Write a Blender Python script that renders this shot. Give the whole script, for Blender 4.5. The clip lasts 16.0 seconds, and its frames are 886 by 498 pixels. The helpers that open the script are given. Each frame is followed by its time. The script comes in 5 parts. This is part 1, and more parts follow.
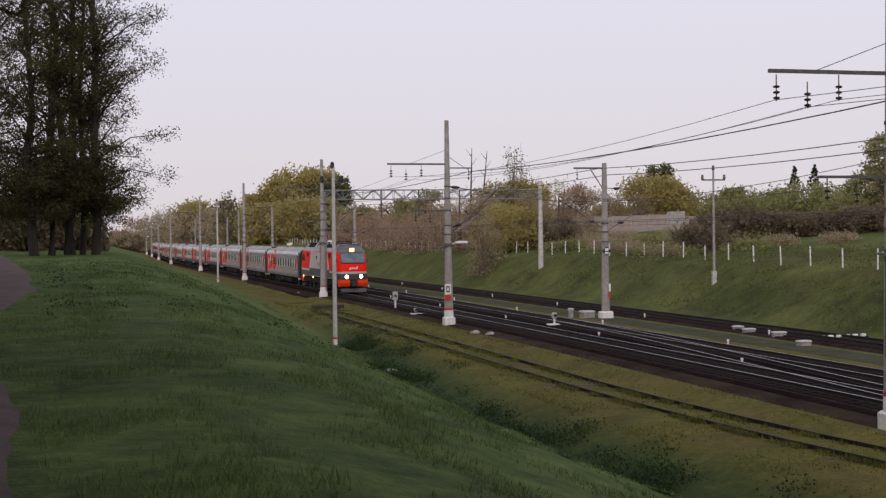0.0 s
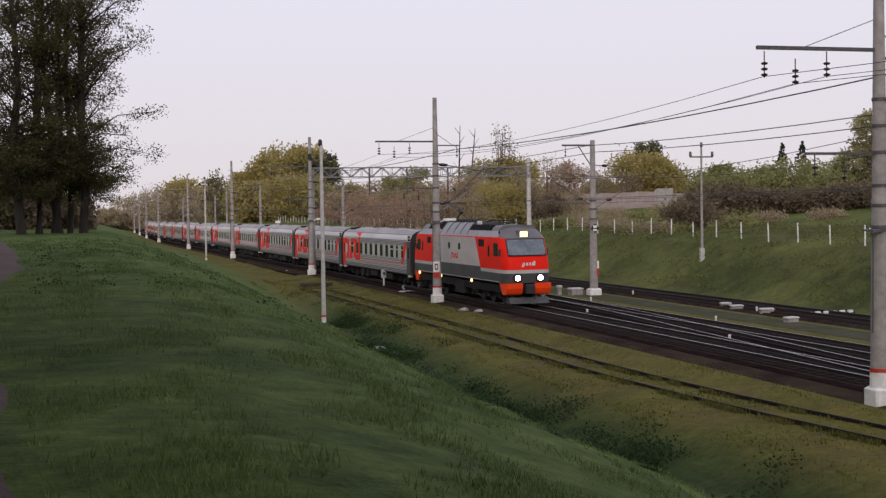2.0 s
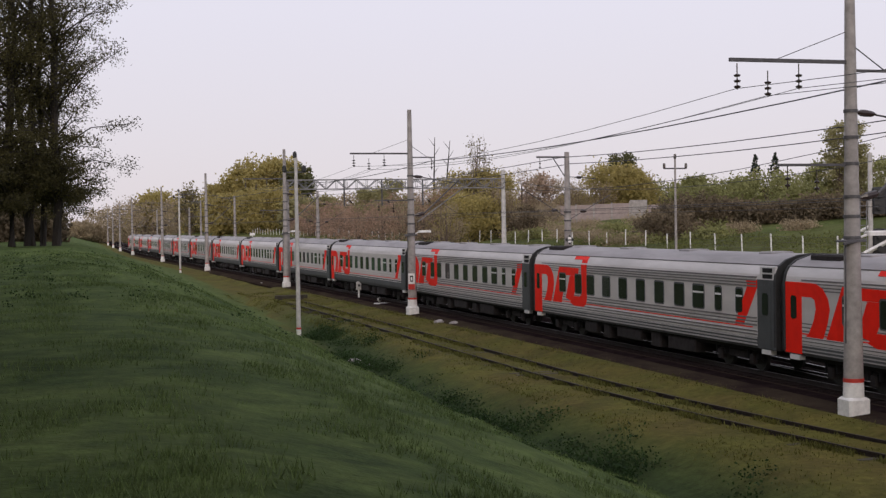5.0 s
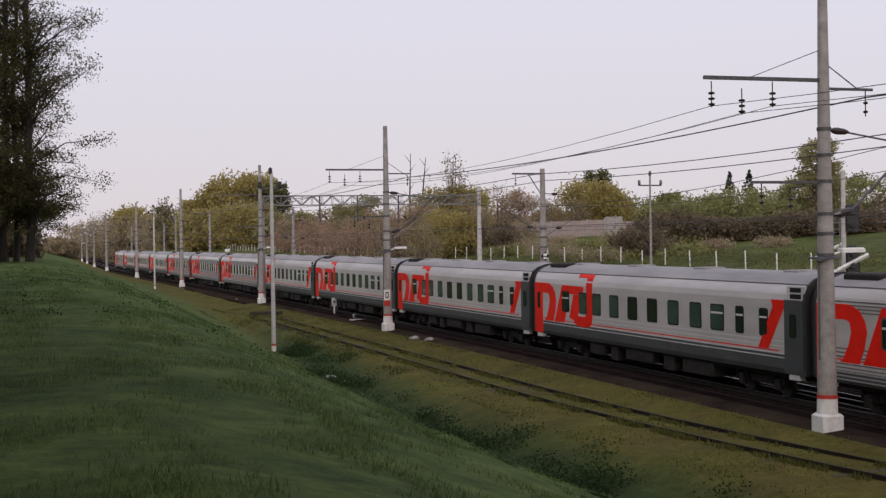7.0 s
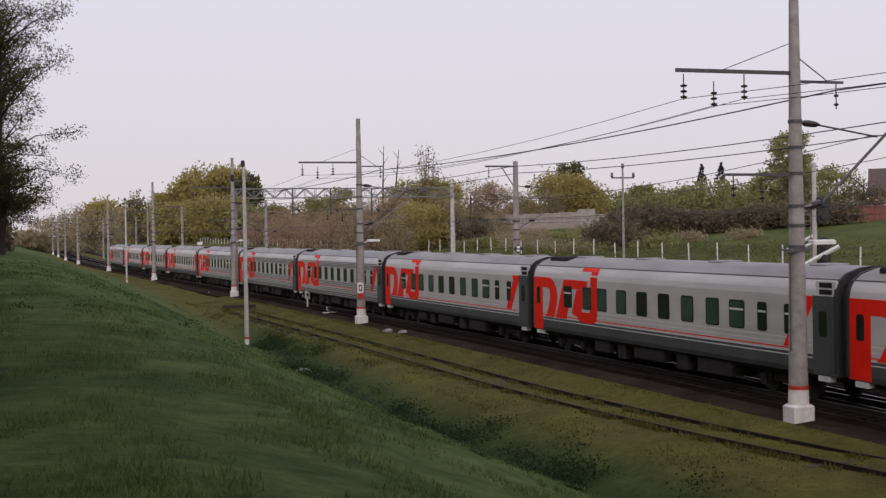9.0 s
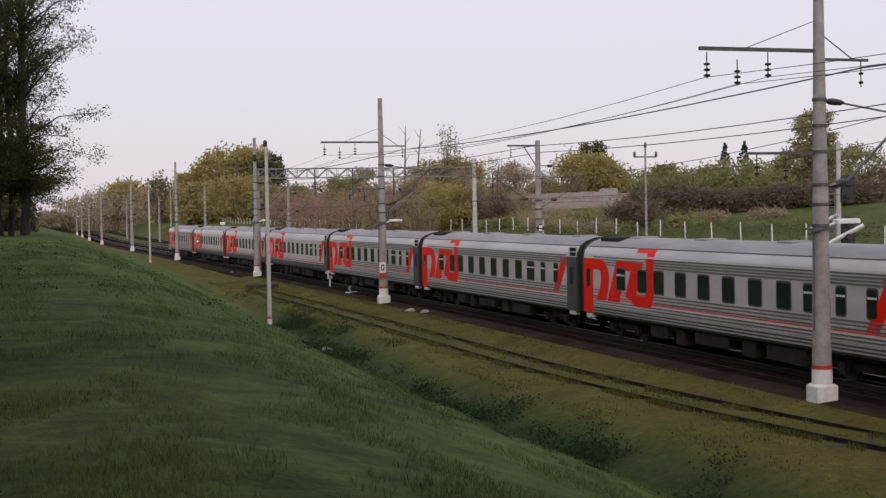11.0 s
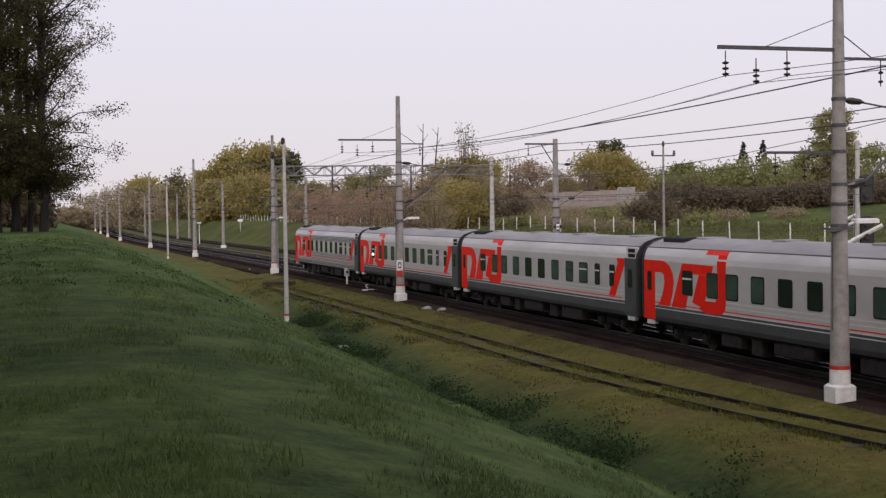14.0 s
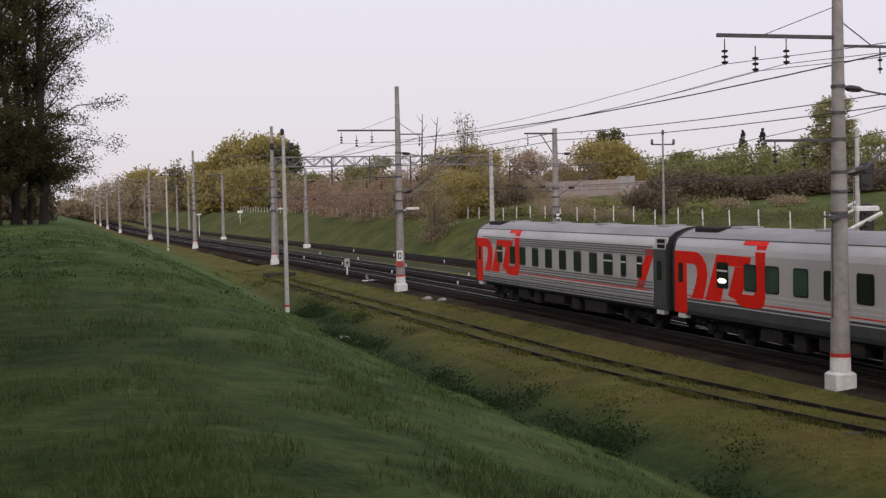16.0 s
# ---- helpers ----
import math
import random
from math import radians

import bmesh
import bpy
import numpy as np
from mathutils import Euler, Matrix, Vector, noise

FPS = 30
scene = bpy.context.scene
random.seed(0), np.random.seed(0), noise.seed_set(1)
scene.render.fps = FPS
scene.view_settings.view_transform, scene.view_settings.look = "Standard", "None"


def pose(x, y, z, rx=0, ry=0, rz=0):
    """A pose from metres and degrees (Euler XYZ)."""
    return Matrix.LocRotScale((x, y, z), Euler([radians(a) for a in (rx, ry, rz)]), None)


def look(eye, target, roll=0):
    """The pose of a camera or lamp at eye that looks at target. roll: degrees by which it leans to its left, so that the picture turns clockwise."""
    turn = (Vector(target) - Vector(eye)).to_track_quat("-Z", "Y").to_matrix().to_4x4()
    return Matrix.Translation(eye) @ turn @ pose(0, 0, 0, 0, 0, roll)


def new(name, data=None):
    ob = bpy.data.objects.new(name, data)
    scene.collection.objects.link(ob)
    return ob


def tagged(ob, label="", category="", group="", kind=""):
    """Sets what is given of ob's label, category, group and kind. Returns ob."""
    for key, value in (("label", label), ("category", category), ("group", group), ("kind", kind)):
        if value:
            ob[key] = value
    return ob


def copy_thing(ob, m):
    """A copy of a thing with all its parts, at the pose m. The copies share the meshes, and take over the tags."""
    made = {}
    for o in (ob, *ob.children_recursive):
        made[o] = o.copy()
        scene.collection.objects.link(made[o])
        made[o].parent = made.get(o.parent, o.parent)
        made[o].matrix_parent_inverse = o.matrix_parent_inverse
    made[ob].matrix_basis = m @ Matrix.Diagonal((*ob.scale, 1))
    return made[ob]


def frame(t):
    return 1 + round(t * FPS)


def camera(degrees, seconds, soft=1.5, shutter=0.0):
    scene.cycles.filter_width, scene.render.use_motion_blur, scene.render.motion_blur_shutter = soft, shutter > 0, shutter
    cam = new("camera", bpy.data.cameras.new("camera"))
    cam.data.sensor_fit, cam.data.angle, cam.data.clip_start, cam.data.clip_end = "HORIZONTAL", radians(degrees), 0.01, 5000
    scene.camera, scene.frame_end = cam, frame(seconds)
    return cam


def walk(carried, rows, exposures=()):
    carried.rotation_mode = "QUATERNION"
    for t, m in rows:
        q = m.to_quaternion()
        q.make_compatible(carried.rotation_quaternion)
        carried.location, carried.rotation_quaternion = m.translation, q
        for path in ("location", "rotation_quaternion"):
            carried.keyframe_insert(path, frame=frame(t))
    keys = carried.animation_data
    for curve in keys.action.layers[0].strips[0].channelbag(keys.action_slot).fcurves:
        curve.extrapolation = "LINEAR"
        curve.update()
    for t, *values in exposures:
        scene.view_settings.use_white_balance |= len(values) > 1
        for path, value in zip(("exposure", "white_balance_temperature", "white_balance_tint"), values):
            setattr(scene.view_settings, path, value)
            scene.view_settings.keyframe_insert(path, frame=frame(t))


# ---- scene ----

# The place: a double main line with a siding, seen from the grassy bank beside it.
# x to the right across the tracks, y along them, z up from the rail head.

EYE = (0.0, 0.0, 5.72)
cam = camera(37.39, 16.0, soft=1.35)
VIEW = [
    (0, -14.17, -0.66, 0.70), (0.5, -14.21, -1.00, 0.67), (1, -14.18, -1.42, 0.49), (1.5, -14.27, -1.57, 0.48), (2, -14.68, -1.65, 0.83),
    (2.5, -15.15, -1.76, 0.69), (3, -15.57, -1.71, 0.60), (3.5, -15.75, -1.76, 0.56), (4, -15.73, -1.71, 0.86), (6.5, -16.03, -0.39, 0.88),
    (7, -16.84, -0.45, 0.86), (7.5, -17.79, -0.47, 0.88), (8, -18.24, -0.65, 0.87), (8.5, -18.27, -0.75, 0.81), (9, -18.01, -0.79, 0.96),
    (11.5, -16.85, -1.75, 1.04), (12, -16.66, -1.44, 1.09), (12.5, -16.52, -1.39, 1.14), (13, -16.24, -1.59, 1.17), (13.5, -16.17, -1.66, 0.96),
    (14, -16.29, -1.74, 0.82), (14.5, -16.27, -1.72, 0.85), (15, -16.09, -1.77, 1.28), (15.5, -16.02, -2.08, 1.16), (16, -16.30, -2.17, 1.17),
]

walk(cam, [(t, pose(*EYE, 90 + p, r, y)) for t, y, p, r in VIEW],
     exposures=[(0, 0.0), (1.0, 0.0), (2.5, 0.1), (4.0, 0.1), (6.5, -0.02), (9.0, -0.02), (11.5, 0.08), (16.0, 0.1)])

# ---- sky and light: an even overcast evening ----
world = bpy.data.worlds.new("evening_sky")
scene.world = world
world.use_nodes = True
wn, wl = world.node_tree.nodes, world.node_tree.links
wn.clear()
w_out = wn.new("ShaderNodeOutputWorld")
w_add = wn.new("ShaderNodeAddShader")
w_sky = wn.new("ShaderNodeTexSky")
w_sky.sky_type = 'NISHITA'
w_sky.sun_disc = False
w_sky.sun_elevation = radians(20)
w_sky.sun_rotation = radians(199)
w_b1 = wn.new("ShaderNodeBackground")
w_b1.inputs["Strength"].default_value = 0.006
w_b2 = wn.new("ShaderNodeBackground")
w_b2.inputs["Strength"].default_value = 1.0
w_co = wn.new("ShaderNodeTexCoord")
w_sep = wn.new("ShaderNodeSeparateXYZ")
w_ramp = wn.new("ShaderNodeValToRGB")
w_ramp.color_ramp.elements[0].position = 0.0
w_ramp.color_ramp.elements[0].color = (0.68, 0.62, 0.66, 1)
w_ramp.color_ramp.elements[1].position = 0.6
w_ramp.color_ramp.elements[1].color = (0.73, 0.735, 0.84, 1)
w_mid = w_ramp.color_ramp.elements.new(0.16)
w_mid.color = (0.73, 0.70, 0.79, 1)
wl.new(w_co.outputs["Generated"], w_sep.inputs[0])
wl.new(w_sep.outputs["Z"], w_ramp.inputs[0])
wl.new(w_ramp.outputs[0], w_b2.inputs["Color"])
wl.new(w_sky.outputs[0], w_b1.inputs["Color"])
wl.new(w_b1.outputs[0], w_add.inputs[0])
wl.new(w_b2.outputs[0], w_add.inputs[1])
wl.new(w_add.outputs[0], w_out.inputs[0])
sun_data = bpy.data.lights.new("sun", 'SUN')
sun_data.energy = 1.3
sun_data.angle = radians(40)
sun_data.color = (1.0, 0.87, 0.76)
sun_ob = new("sun", sun_data)
sun_ob.matrix_world = look((-35, -100, 42), (0, 0, 0))


# ---- materials ----
def mat(name, color, rough=0.7, metal=0.0, scale=6.0, vary=0.25, bump=0.0, fine=0.0, color2=None, emit=0.0, stretch=(1, 1, 1), spec=0.5, rand=0.0):
    """A surface with large-scale variation, a finer grain on it, and relief."""
    m = bpy.data.materials.new(name)
    m.use_nodes = True
    nt = m.node_tree
    n, l = nt.nodes, nt.links
    b = n["Principled BSDF"]
    b.inputs["Roughness"].default_value = rough
    b.inputs["Metallic"].default_value = metal
    b.inputs["Specular IOR Level"].default_value = spec
    dark = color2 or tuple(c * (1 - vary) for c in color)
    light = color if color2 else tuple(min(1, c * (1 + vary)) for c in color)
    co = n.new("ShaderNodeTexCoord")
    mp = n.new("ShaderNodeMapping")
    mp.inputs["Scale"].default_value = stretch
    l.new(co.outputs["Object"], mp.inputs[0])
    a = n.new("ShaderNodeTexNoise")
    a.inputs["Scale"].default_value = scale
    a.inputs["Detail"].default_value = 5
    a.inputs["Roughness"].default_value = 0.65
    l.new(mp.outputs[0], a.inputs["Vector"])
    r = n.new("ShaderNodeValToRGB")
    r.color_ramp.elements[0].position, r.color_ramp.elements[1].position = 0.32, 0.68
    r.color_ramp.elements[0].color, r.color_ramp.elements[1].color = (*dark, 1), (*light, 1)
    l.new(a.outputs["Fac"], r.inputs[0])
    out = r.outputs[0]
    if rand:
        ge = n.new("ShaderNodeNewGeometry")
        hs = n.new("ShaderNodeHueSaturation")
        mr = n.new("ShaderNodeMapRange")
        mr.inputs["To Min"].default_value, mr.inputs["To Max"].default_value = 1 - rand, 1 + rand
        l.new(ge.outputs["Random Per Island"], mr.inputs[0])
        l.new(mr.outputs[0], hs.inputs["Value"])
        l.new(out, hs.inputs["Color"])
        out = hs.outputs[0]
    l.new(out, b.inputs["Base Color"])
    if bump:
        f = n.new("ShaderNodeTexNoise")
        f.inputs["Scale"].default_value = fine or scale * 8
        f.inputs["Detail"].default_value = 3
        l.new(mp.outputs[0], f.inputs["Vector"])
        bp = n.new("ShaderNodeBump")
        bp.inputs["Strength"].default_value = bump
        bp.inputs["Distance"].default_value = 0.02
        l.new(f.outputs["Fac"], bp.inputs["Height"])
        l.new(bp.outputs[0], b.inputs["Normal"])
    if emit:
        b.inputs["Emission Color"].default_value = (*color, 1)
        b.inputs["Emission Strength"].default_value = emit
    return m


def leaf_mat(name, c1, c2, rand=0.35, glow=0.45):
    """Thin leaves: part of the light passes through them."""
    m = mat(name, c1, 0.7, color2=c2, scale=0.35, rand=rand, spec=0.2)
    n, l = m.node_tree.nodes, m.node_tree.links
    b = n["Principled BSDF"]
    tr = n.new("ShaderNodeBsdfTranslucent")
    l.new(b.inputs["Base Color"].links[0].from_socket, tr.inputs["Color"])
    mx = n.new("ShaderNodeMixShader")
    mx.inputs[0].default_value = glow
    l.new(b.outputs[0], mx.inputs[1])
    l.new(tr.outputs[0], mx.inputs[2])
    l.new(mx.outputs[0], n["Material Output"].inputs["Surface"])
    return m


M_CONCRETE = mat("weathered_concrete", (0.29, 0.265, 0.255), 0.85, scale=2.5, vary=0.28, bump=0.3, fine=40)
M_CONCRETE_L = mat("pale_concrete", (0.46, 0.44, 0.43), 0.85, scale=3, vary=0.18, bump=0.3, fine=40)
M_WHITE = mat("chipped_white_paint", (0.72, 0.70, 0.69), 0.7, scale=5, vary=0.15, bump=0.2)
M_RED_PAINT = mat("red_signal_paint", (0.45, 0.03, 0.02), 0.6, scale=5, vary=0.2)
M_STEEL = mat("dark_galvanised_steel", (0.09, 0.085, 0.09), 0.6, 0.3, scale=8, vary=0.3)
M_BLACK = mat("black_enamel", (0.015, 0.014, 0.016), 0.55, scale=8, vary=0.3)
M_INSUL = mat("brown_glazed_insulator", (0.035, 0.022, 0.02), 0.25, scale=8, vary=0.2)
M_WIRE = mat("overhead_wire", (0.03, 0.028, 0.03), 0.6, scale=1, vary=0.1)
M_TRUSS = mat("grey_painted_truss", (0.20, 0.195, 0.20), 0.65, 0.2, scale=3, vary=0.2)
M_BALLAST = mat("oily_ballast", (0.0165, 0.0110, 0.0115), 1.0, scale=0.9, vary=0.5, bump=1.0, fine=16, spec=0.0)
M_LOOP = mat("brown_loop_ballast", (0.034, 0.023, 0.021), 1.0, scale=0.9, vary=0.5, bump=1.0, fine=16, spec=0.0)
M_GRAVEL = mat("grey_weedy_gravel", (0.088, 0.080, 0.066), 1.0, scale=0.8, vary=0.4, bump=1.0, fine=14, spec=0.0, color2=(0.050, 0.056, 0.028))
M_SPILL = mat("brown_spilled_ballast", (0.056, 0.044, 0.030), 1.0, scale=0.7, bump=1.0, fine=18, spec=0.0, color2=(0.024, 0.016, 0.016), stretch=(1, 0.5, 1))
M_SLEEPER = mat("grey_sleeper", (0.030, 0.023, 0.023), 1.0, scale=4, vary=0.4, bump=0.4, spec=0.0)
M_SLEEPER_OLD = mat("rotten_wood_sleeper", (0.05, 0.042, 0.03), 0.95, scale=4, vary=0.4, bump=0.4)
# Rust brown taken near black: the rail's shadow side is in the colour.
M_RAIL = mat("rusty_shaded_rail_side", (0.024, 0.016, 0.014), 0.75, 0.3, scale=3, vary=0.35)
M_RAILTOP = mat("polished_rail_head", (0.34, 0.32, 0.33), 0.42, 0.95, scale=3, vary=0.08)
M_RAILDULL = mat("dull_rail_head", (0.030, 0.021, 0.018), 0.7, 0.3, scale=3, vary=0.2)
M_DIRT = mat("trodden_path_earth", (0.080, 0.048, 0.042), 0.95, scale=1.2, vary=0.3, bump=0.6, fine=20)


def ground_mat():
    m = bpy.data.materials.new("spring_grass_ground")
    m.use_nodes = True
    nt = m.node_tree
    n, l = nt.nodes, nt.links
    b = n["Principled BSDF"]
    b.inputs["Roughness"].default_value = 0.9
    b.inputs["Specular IOR Level"].default_value = 0.05
    co = n.new("ShaderNodeTexCoord")

    def ramp(scale, c0, c1, detail=6, p0=0.35, p1=0.68):
        t = n.new("ShaderNodeTexNoise")
        t.inputs["Scale"].default_value = scale
        t.inputs["Detail"].default_value = detail
        t.inputs["Roughness"].default_value = 0.7
        l.new(co.outputs["Object"], t.inputs["Vector"])
        r = n.new("ShaderNodeValToRGB")
        r.color_ramp.elements[0].position, r.color_ramp.elements[1].position = p0, p1
        r.color_ramp.elements[0].color, r.color_ramp.elements[1].color = (*c0, 1), (*c1, 1)
        l.new(t.outputs["Fac"], r.inputs[0])
        return r.outputs[0]

    def mix(f, a, c, mode='MIX'):
        x = n.new("ShaderNodeMix")
        x.data_type = 'RGBA'
        x.blend_type = mode
        if not isinstance(f, float):
            l.new(f, x.inputs[0])
        else:
            x.inputs[0].default_value = f
        l.new(a, x.inputs[6])
        l.new(c, x.inputs[7])
        return x.outputs[2]

    at = n.new("ShaderNodeAttribute")
    at.attribute_name = "cover"
    sp = n.new("ShaderNodeSeparateColor")
    l.new(at.outputs["Color"], sp.inputs[0])
    bank = mix(0.5, ramp(0.35, (0.049, 0.078, 0.024), (0.122, 0.162, 0.050), 3, 0.38, 0.64), ramp(1.3, (0.028, 0.048, 0.016), (0.130, 0.170, 0.050), 6, 0.38, 0.62))
    moss = mix(0.4, ramp(0.5, (0.076, 0.070, 0.016), (0.172, 0.146, 0.034)), ramp(0.23, (0.070, 0.046, 0.027), (0.076, 0.088, 0.022), 4, 0.38, 0.60))
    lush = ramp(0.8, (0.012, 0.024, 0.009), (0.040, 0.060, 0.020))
    far = mix(0.5, ramp(0.10, (0.040, 0.056, 0.016), (0.124, 0.134, 0.042), 5, 0.40, 0.62), ramp(0.45, (0.060, 0.044, 0.024), (0.112, 0.126, 0.038), 6, 0.38, 0.58))
    col = mix(sp.outputs[0], bank, moss)
    col = mix(sp.outputs[1], col, far)
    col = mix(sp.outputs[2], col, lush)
    fine = ramp(3.5, (0.72, 0.72, 0.72), (1.15, 1.15, 1.15), 5)
    col = mix(1.0, col, fine, 'MULTIPLY')
    l.new(col, b.inputs["Base Color"])
    t = n.new("ShaderNodeTexNoise")
    t.inputs["Scale"].default_value = 14
    t.inputs["Detail"].default_value = 4
    l.new(co.outputs["Object"], t.inputs["Vector"])
    bp = n.new("ShaderNodeBump")
    bp.inputs["Strength"].default_value = 0.35
    bp.inputs["Distance"].default_value = 0.08
    l.new(t.outputs["Fac"], bp.inputs["Height"])
    l.new(bp.outputs[0], b.inputs["Normal"])
    return m


M_GROUND = ground_mat()


# ---- mesh helpers ----
class Shape:
    """Vertices and faces gathered for one mesh."""

    def __init__(self):
        self.v, self.f = [], []

    def add(self, vs, fs):
        k = len(self.v)
        self.v += [tuple(p) for p in vs]
        self.f += [tuple(k + i for i in q) for q in fs]
        return self

    def box(self, x0, x1, y0, y1, z0, z1, bev=0.0):
        if bev:
            b = bev
            vs = [(x0, y0 + b, z0), (x0 + b, y0, z0), (x1 - b, y0, z0), (x1, y0 + b, z0), (x1, y1 - b, z0), (x1 - b, y1, z0), (x0 + b, y1, z0), (x0, y1 - b, z0)]
            mid = [(x, y, z1 - b) for x, y, _ in vs]
            cx, cy = (x0 + x1) / 2, (y0 + y1) / 2
            top = [(x + (b if x < cx else -b), y + (b if y < cy else -b), z1) for x, y, _ in vs]
            fs = [tuple(range(7, -1, -1)), tuple(range(16, 24))]
            for r in (0, 8):
                fs += [(r + i, r + (i + 1) % 8, r + 8 + (i + 1) % 8, r + 8 + i) for i in range(8)]
            return self.add(vs + mid + top, fs)
        return self.add([(x0, y0, z0), (x1, y0, z0), (x1, y1, z0), (x0, y1, z0), (x0, y0, z1), (x1, y0, z1), (x1, y1, z1), (x0, y1, z1)],
                        [(3, 2, 1, 0), (4, 5, 6, 7), (0, 1, 5, 4), (1, 2, 6, 5), (2, 3, 7, 6), (3, 0, 4, 7)])

    def tube(self, pts, radii, sides=8, caps=True):
        """A round bar through pts, with a radius at each."""
        pts = [Vector(p) for p in pts]
        if not hasattr(radii, "__len__"):
            radii = [radii] * len(pts)
        vs, fs = [], []
        for i, p in enumerate(pts):
            d = (pts[min(i + 1, len(pts) - 1)] - pts[max(i - 1, 0)]).normalized()
            u = d.cross(Vector((0, 0, 1)))
            if u.length < 0.05:
                u = Vector((1, 0, 0))
            u.normalize()
            w = d.cross(u)
            for k in range(sides):
                a = 2 * math.pi * k / sides
                vs.append(p + (u * math.cos(a) + w * math.sin(a)) * radii[i])
        for i in range(len(pts) - 1):
            for k in range(sides):
                a, b = i * sides + k, i * sides + (k + 1) % sides
                fs.append((a, b, b + sides, a + sides))
        if caps:
            fs += [tuple(range(sides - 1, -1, -1)), tuple(range(len(vs) - sides, len(vs)))]
        return self.add(vs, fs)

    def sweep(self, profile, spine, closed=True):
        """A profile of (x, z) carried along a spine of (x, y, z)."""
        k = len(profile)
        vs, fs = [], []
        for i, s in enumerate(spine):
            a, b = spine[max(i - 1, 0)], spine[min(i + 1, len(spine) - 1)]
            d = Vector((b[0] - a[0], b[1] - a[1], 0)).normalized()
            r = Vector((d.y, -d.x, 0))
            vs += [(s[0] + r.x * px, s[1] + r.y * px, s[2] + pz) for px, pz in profile]
        for i in range(len(spine) - 1):
            for j in range(k if closed else k - 1):
                a, b = i * k + j, i * k + (j + 1) % k
                fs.append((a, b, b + k, a + k))
        if closed:
            fs += [tuple(range(k - 1, -1, -1)), tuple(range(len(vs) - k, len(vs)))]
        return self.add(vs, fs)

    def slab(self, outline, x0, x1):
        """An outline in (y, z) with the thickness x0..x1."""
        k = len(outline)
        vs = [(x0, y, z) for y, z in outline] + [(x1, y, z) for y, z in outline]
        fs = [tuple(range(k)), tuple(range(2 * k - 1, k - 1, -1))]
        fs += [(i, i + k, (i + 1) % k + k, (i + 1) % k) for i in range(k)]
        return self.add(vs, fs)

    def mesh(self, name, material, smooth=False):
        me = bpy.data.meshes.new(name)
        me.from_pydata(self.v, [], self.f)
        me.materials.append(material)
        bm = bmesh.new()
        bm.from_mesh(me)
        bmesh.ops.recalc_face_normals(bm, faces=bm.faces)
        bm.to_mesh(me)
        bm.free()
        if smooth:
            for p in me.polygons:
                p.use_smooth = True
            me.set_sharp_from_angle(angle=radians(35))
        return me


def part(name, shape, material, parent=None, label="", smooth=False):
    data = shape if isinstance(shape, bpy.types.Mesh) else shape.mesh(name, material, smooth)
    if name in ("cab_brow", "red_body"):
        bm = bmesh.new()
        bm.from_mesh(data)
        bmesh.ops.remove_doubles(bm, verts=bm.verts, dist=0.002)
        bm.to_mesh(data)
        bm.free()
    ob = new(name, data)
    if parent:
        ob.parent = parent
    if label:
        ob["label"] = label
    return ob


def thing(name, m, label, category, group="", kind=""):
    ob = new(name)
    ob.matrix_basis = m
    return tagged(ob, label, category, group, kind)


def array_mesh(name, verts, quads, material):
    """A mesh from arrays: verts (n, 3) and faces (m, 3 or 4)."""
    me = bpy.data.meshes.new(name)
    me.vertices.add(len(verts))
    me.vertices.foreach_set("co", np.asarray(verts, np.float32).ravel())
    k = quads.shape[1]
    me.loops.add(quads.size)
    me.loops.foreach_set("vertex_index", quads.astype(np.int32).ravel())
    me.polygons.add(len(quads))
    me.polygons.foreach_set("loop_start", np.arange(0, quads.size, k, dtype=np.int32))
    me.update(calc_edges=True)
    me.materials.append(material)
    return me


# ---- the lie of the line and of the land ----
SIDE = 24.33            # near side of the train at y = 0


def bend(y):
    """How far the line swings aside at y."""
    y = min(max(y, -40), 368)
    return -2.2596e-4 * y * y + 4.089e-7 * y ** 3


def heading(y):
    y = min(max(y, -40), 368)
    return math.degrees(math.atan(4.5192e-4 * y - 1.22667e-6 * y * y))


def grade(y):
    return -3.26e-6 * min(y, 400) ** 2


TRACK_A, TRACK_B, TRACK_C, SIDING = SIDE + 1.55, SIDE + 5.65, SIDE + 14.3, SIDE - 5.17


def siding_x(y):
    return SIDING + bend(y) + (0.0034 * (52 - y) ** 2 if y < 52 else 0)


def smooth(a, b, x):
    t = min(max((x - a) / (b - a), 0), 1)
    return t * t * (3 - 2 * t)


def curve(x, knots):
    for (x0, y0), (x1, y1) in zip(knots, knots[1:]):
        if x <= x1:
            t = max((x - x0) / (x1 - x0), 0)
            return y0 + (y1 - y0) * t
    return knots[-1][1]


def toe(y):
    return curve(y, [(0, 14.0), (27, 13.7), (39, 13.2), (48, 12.8), (60, 13.4), (74, 14.3), (104, 16.2), (144, 18.2), (200, 20.3), (400, 21.2)])


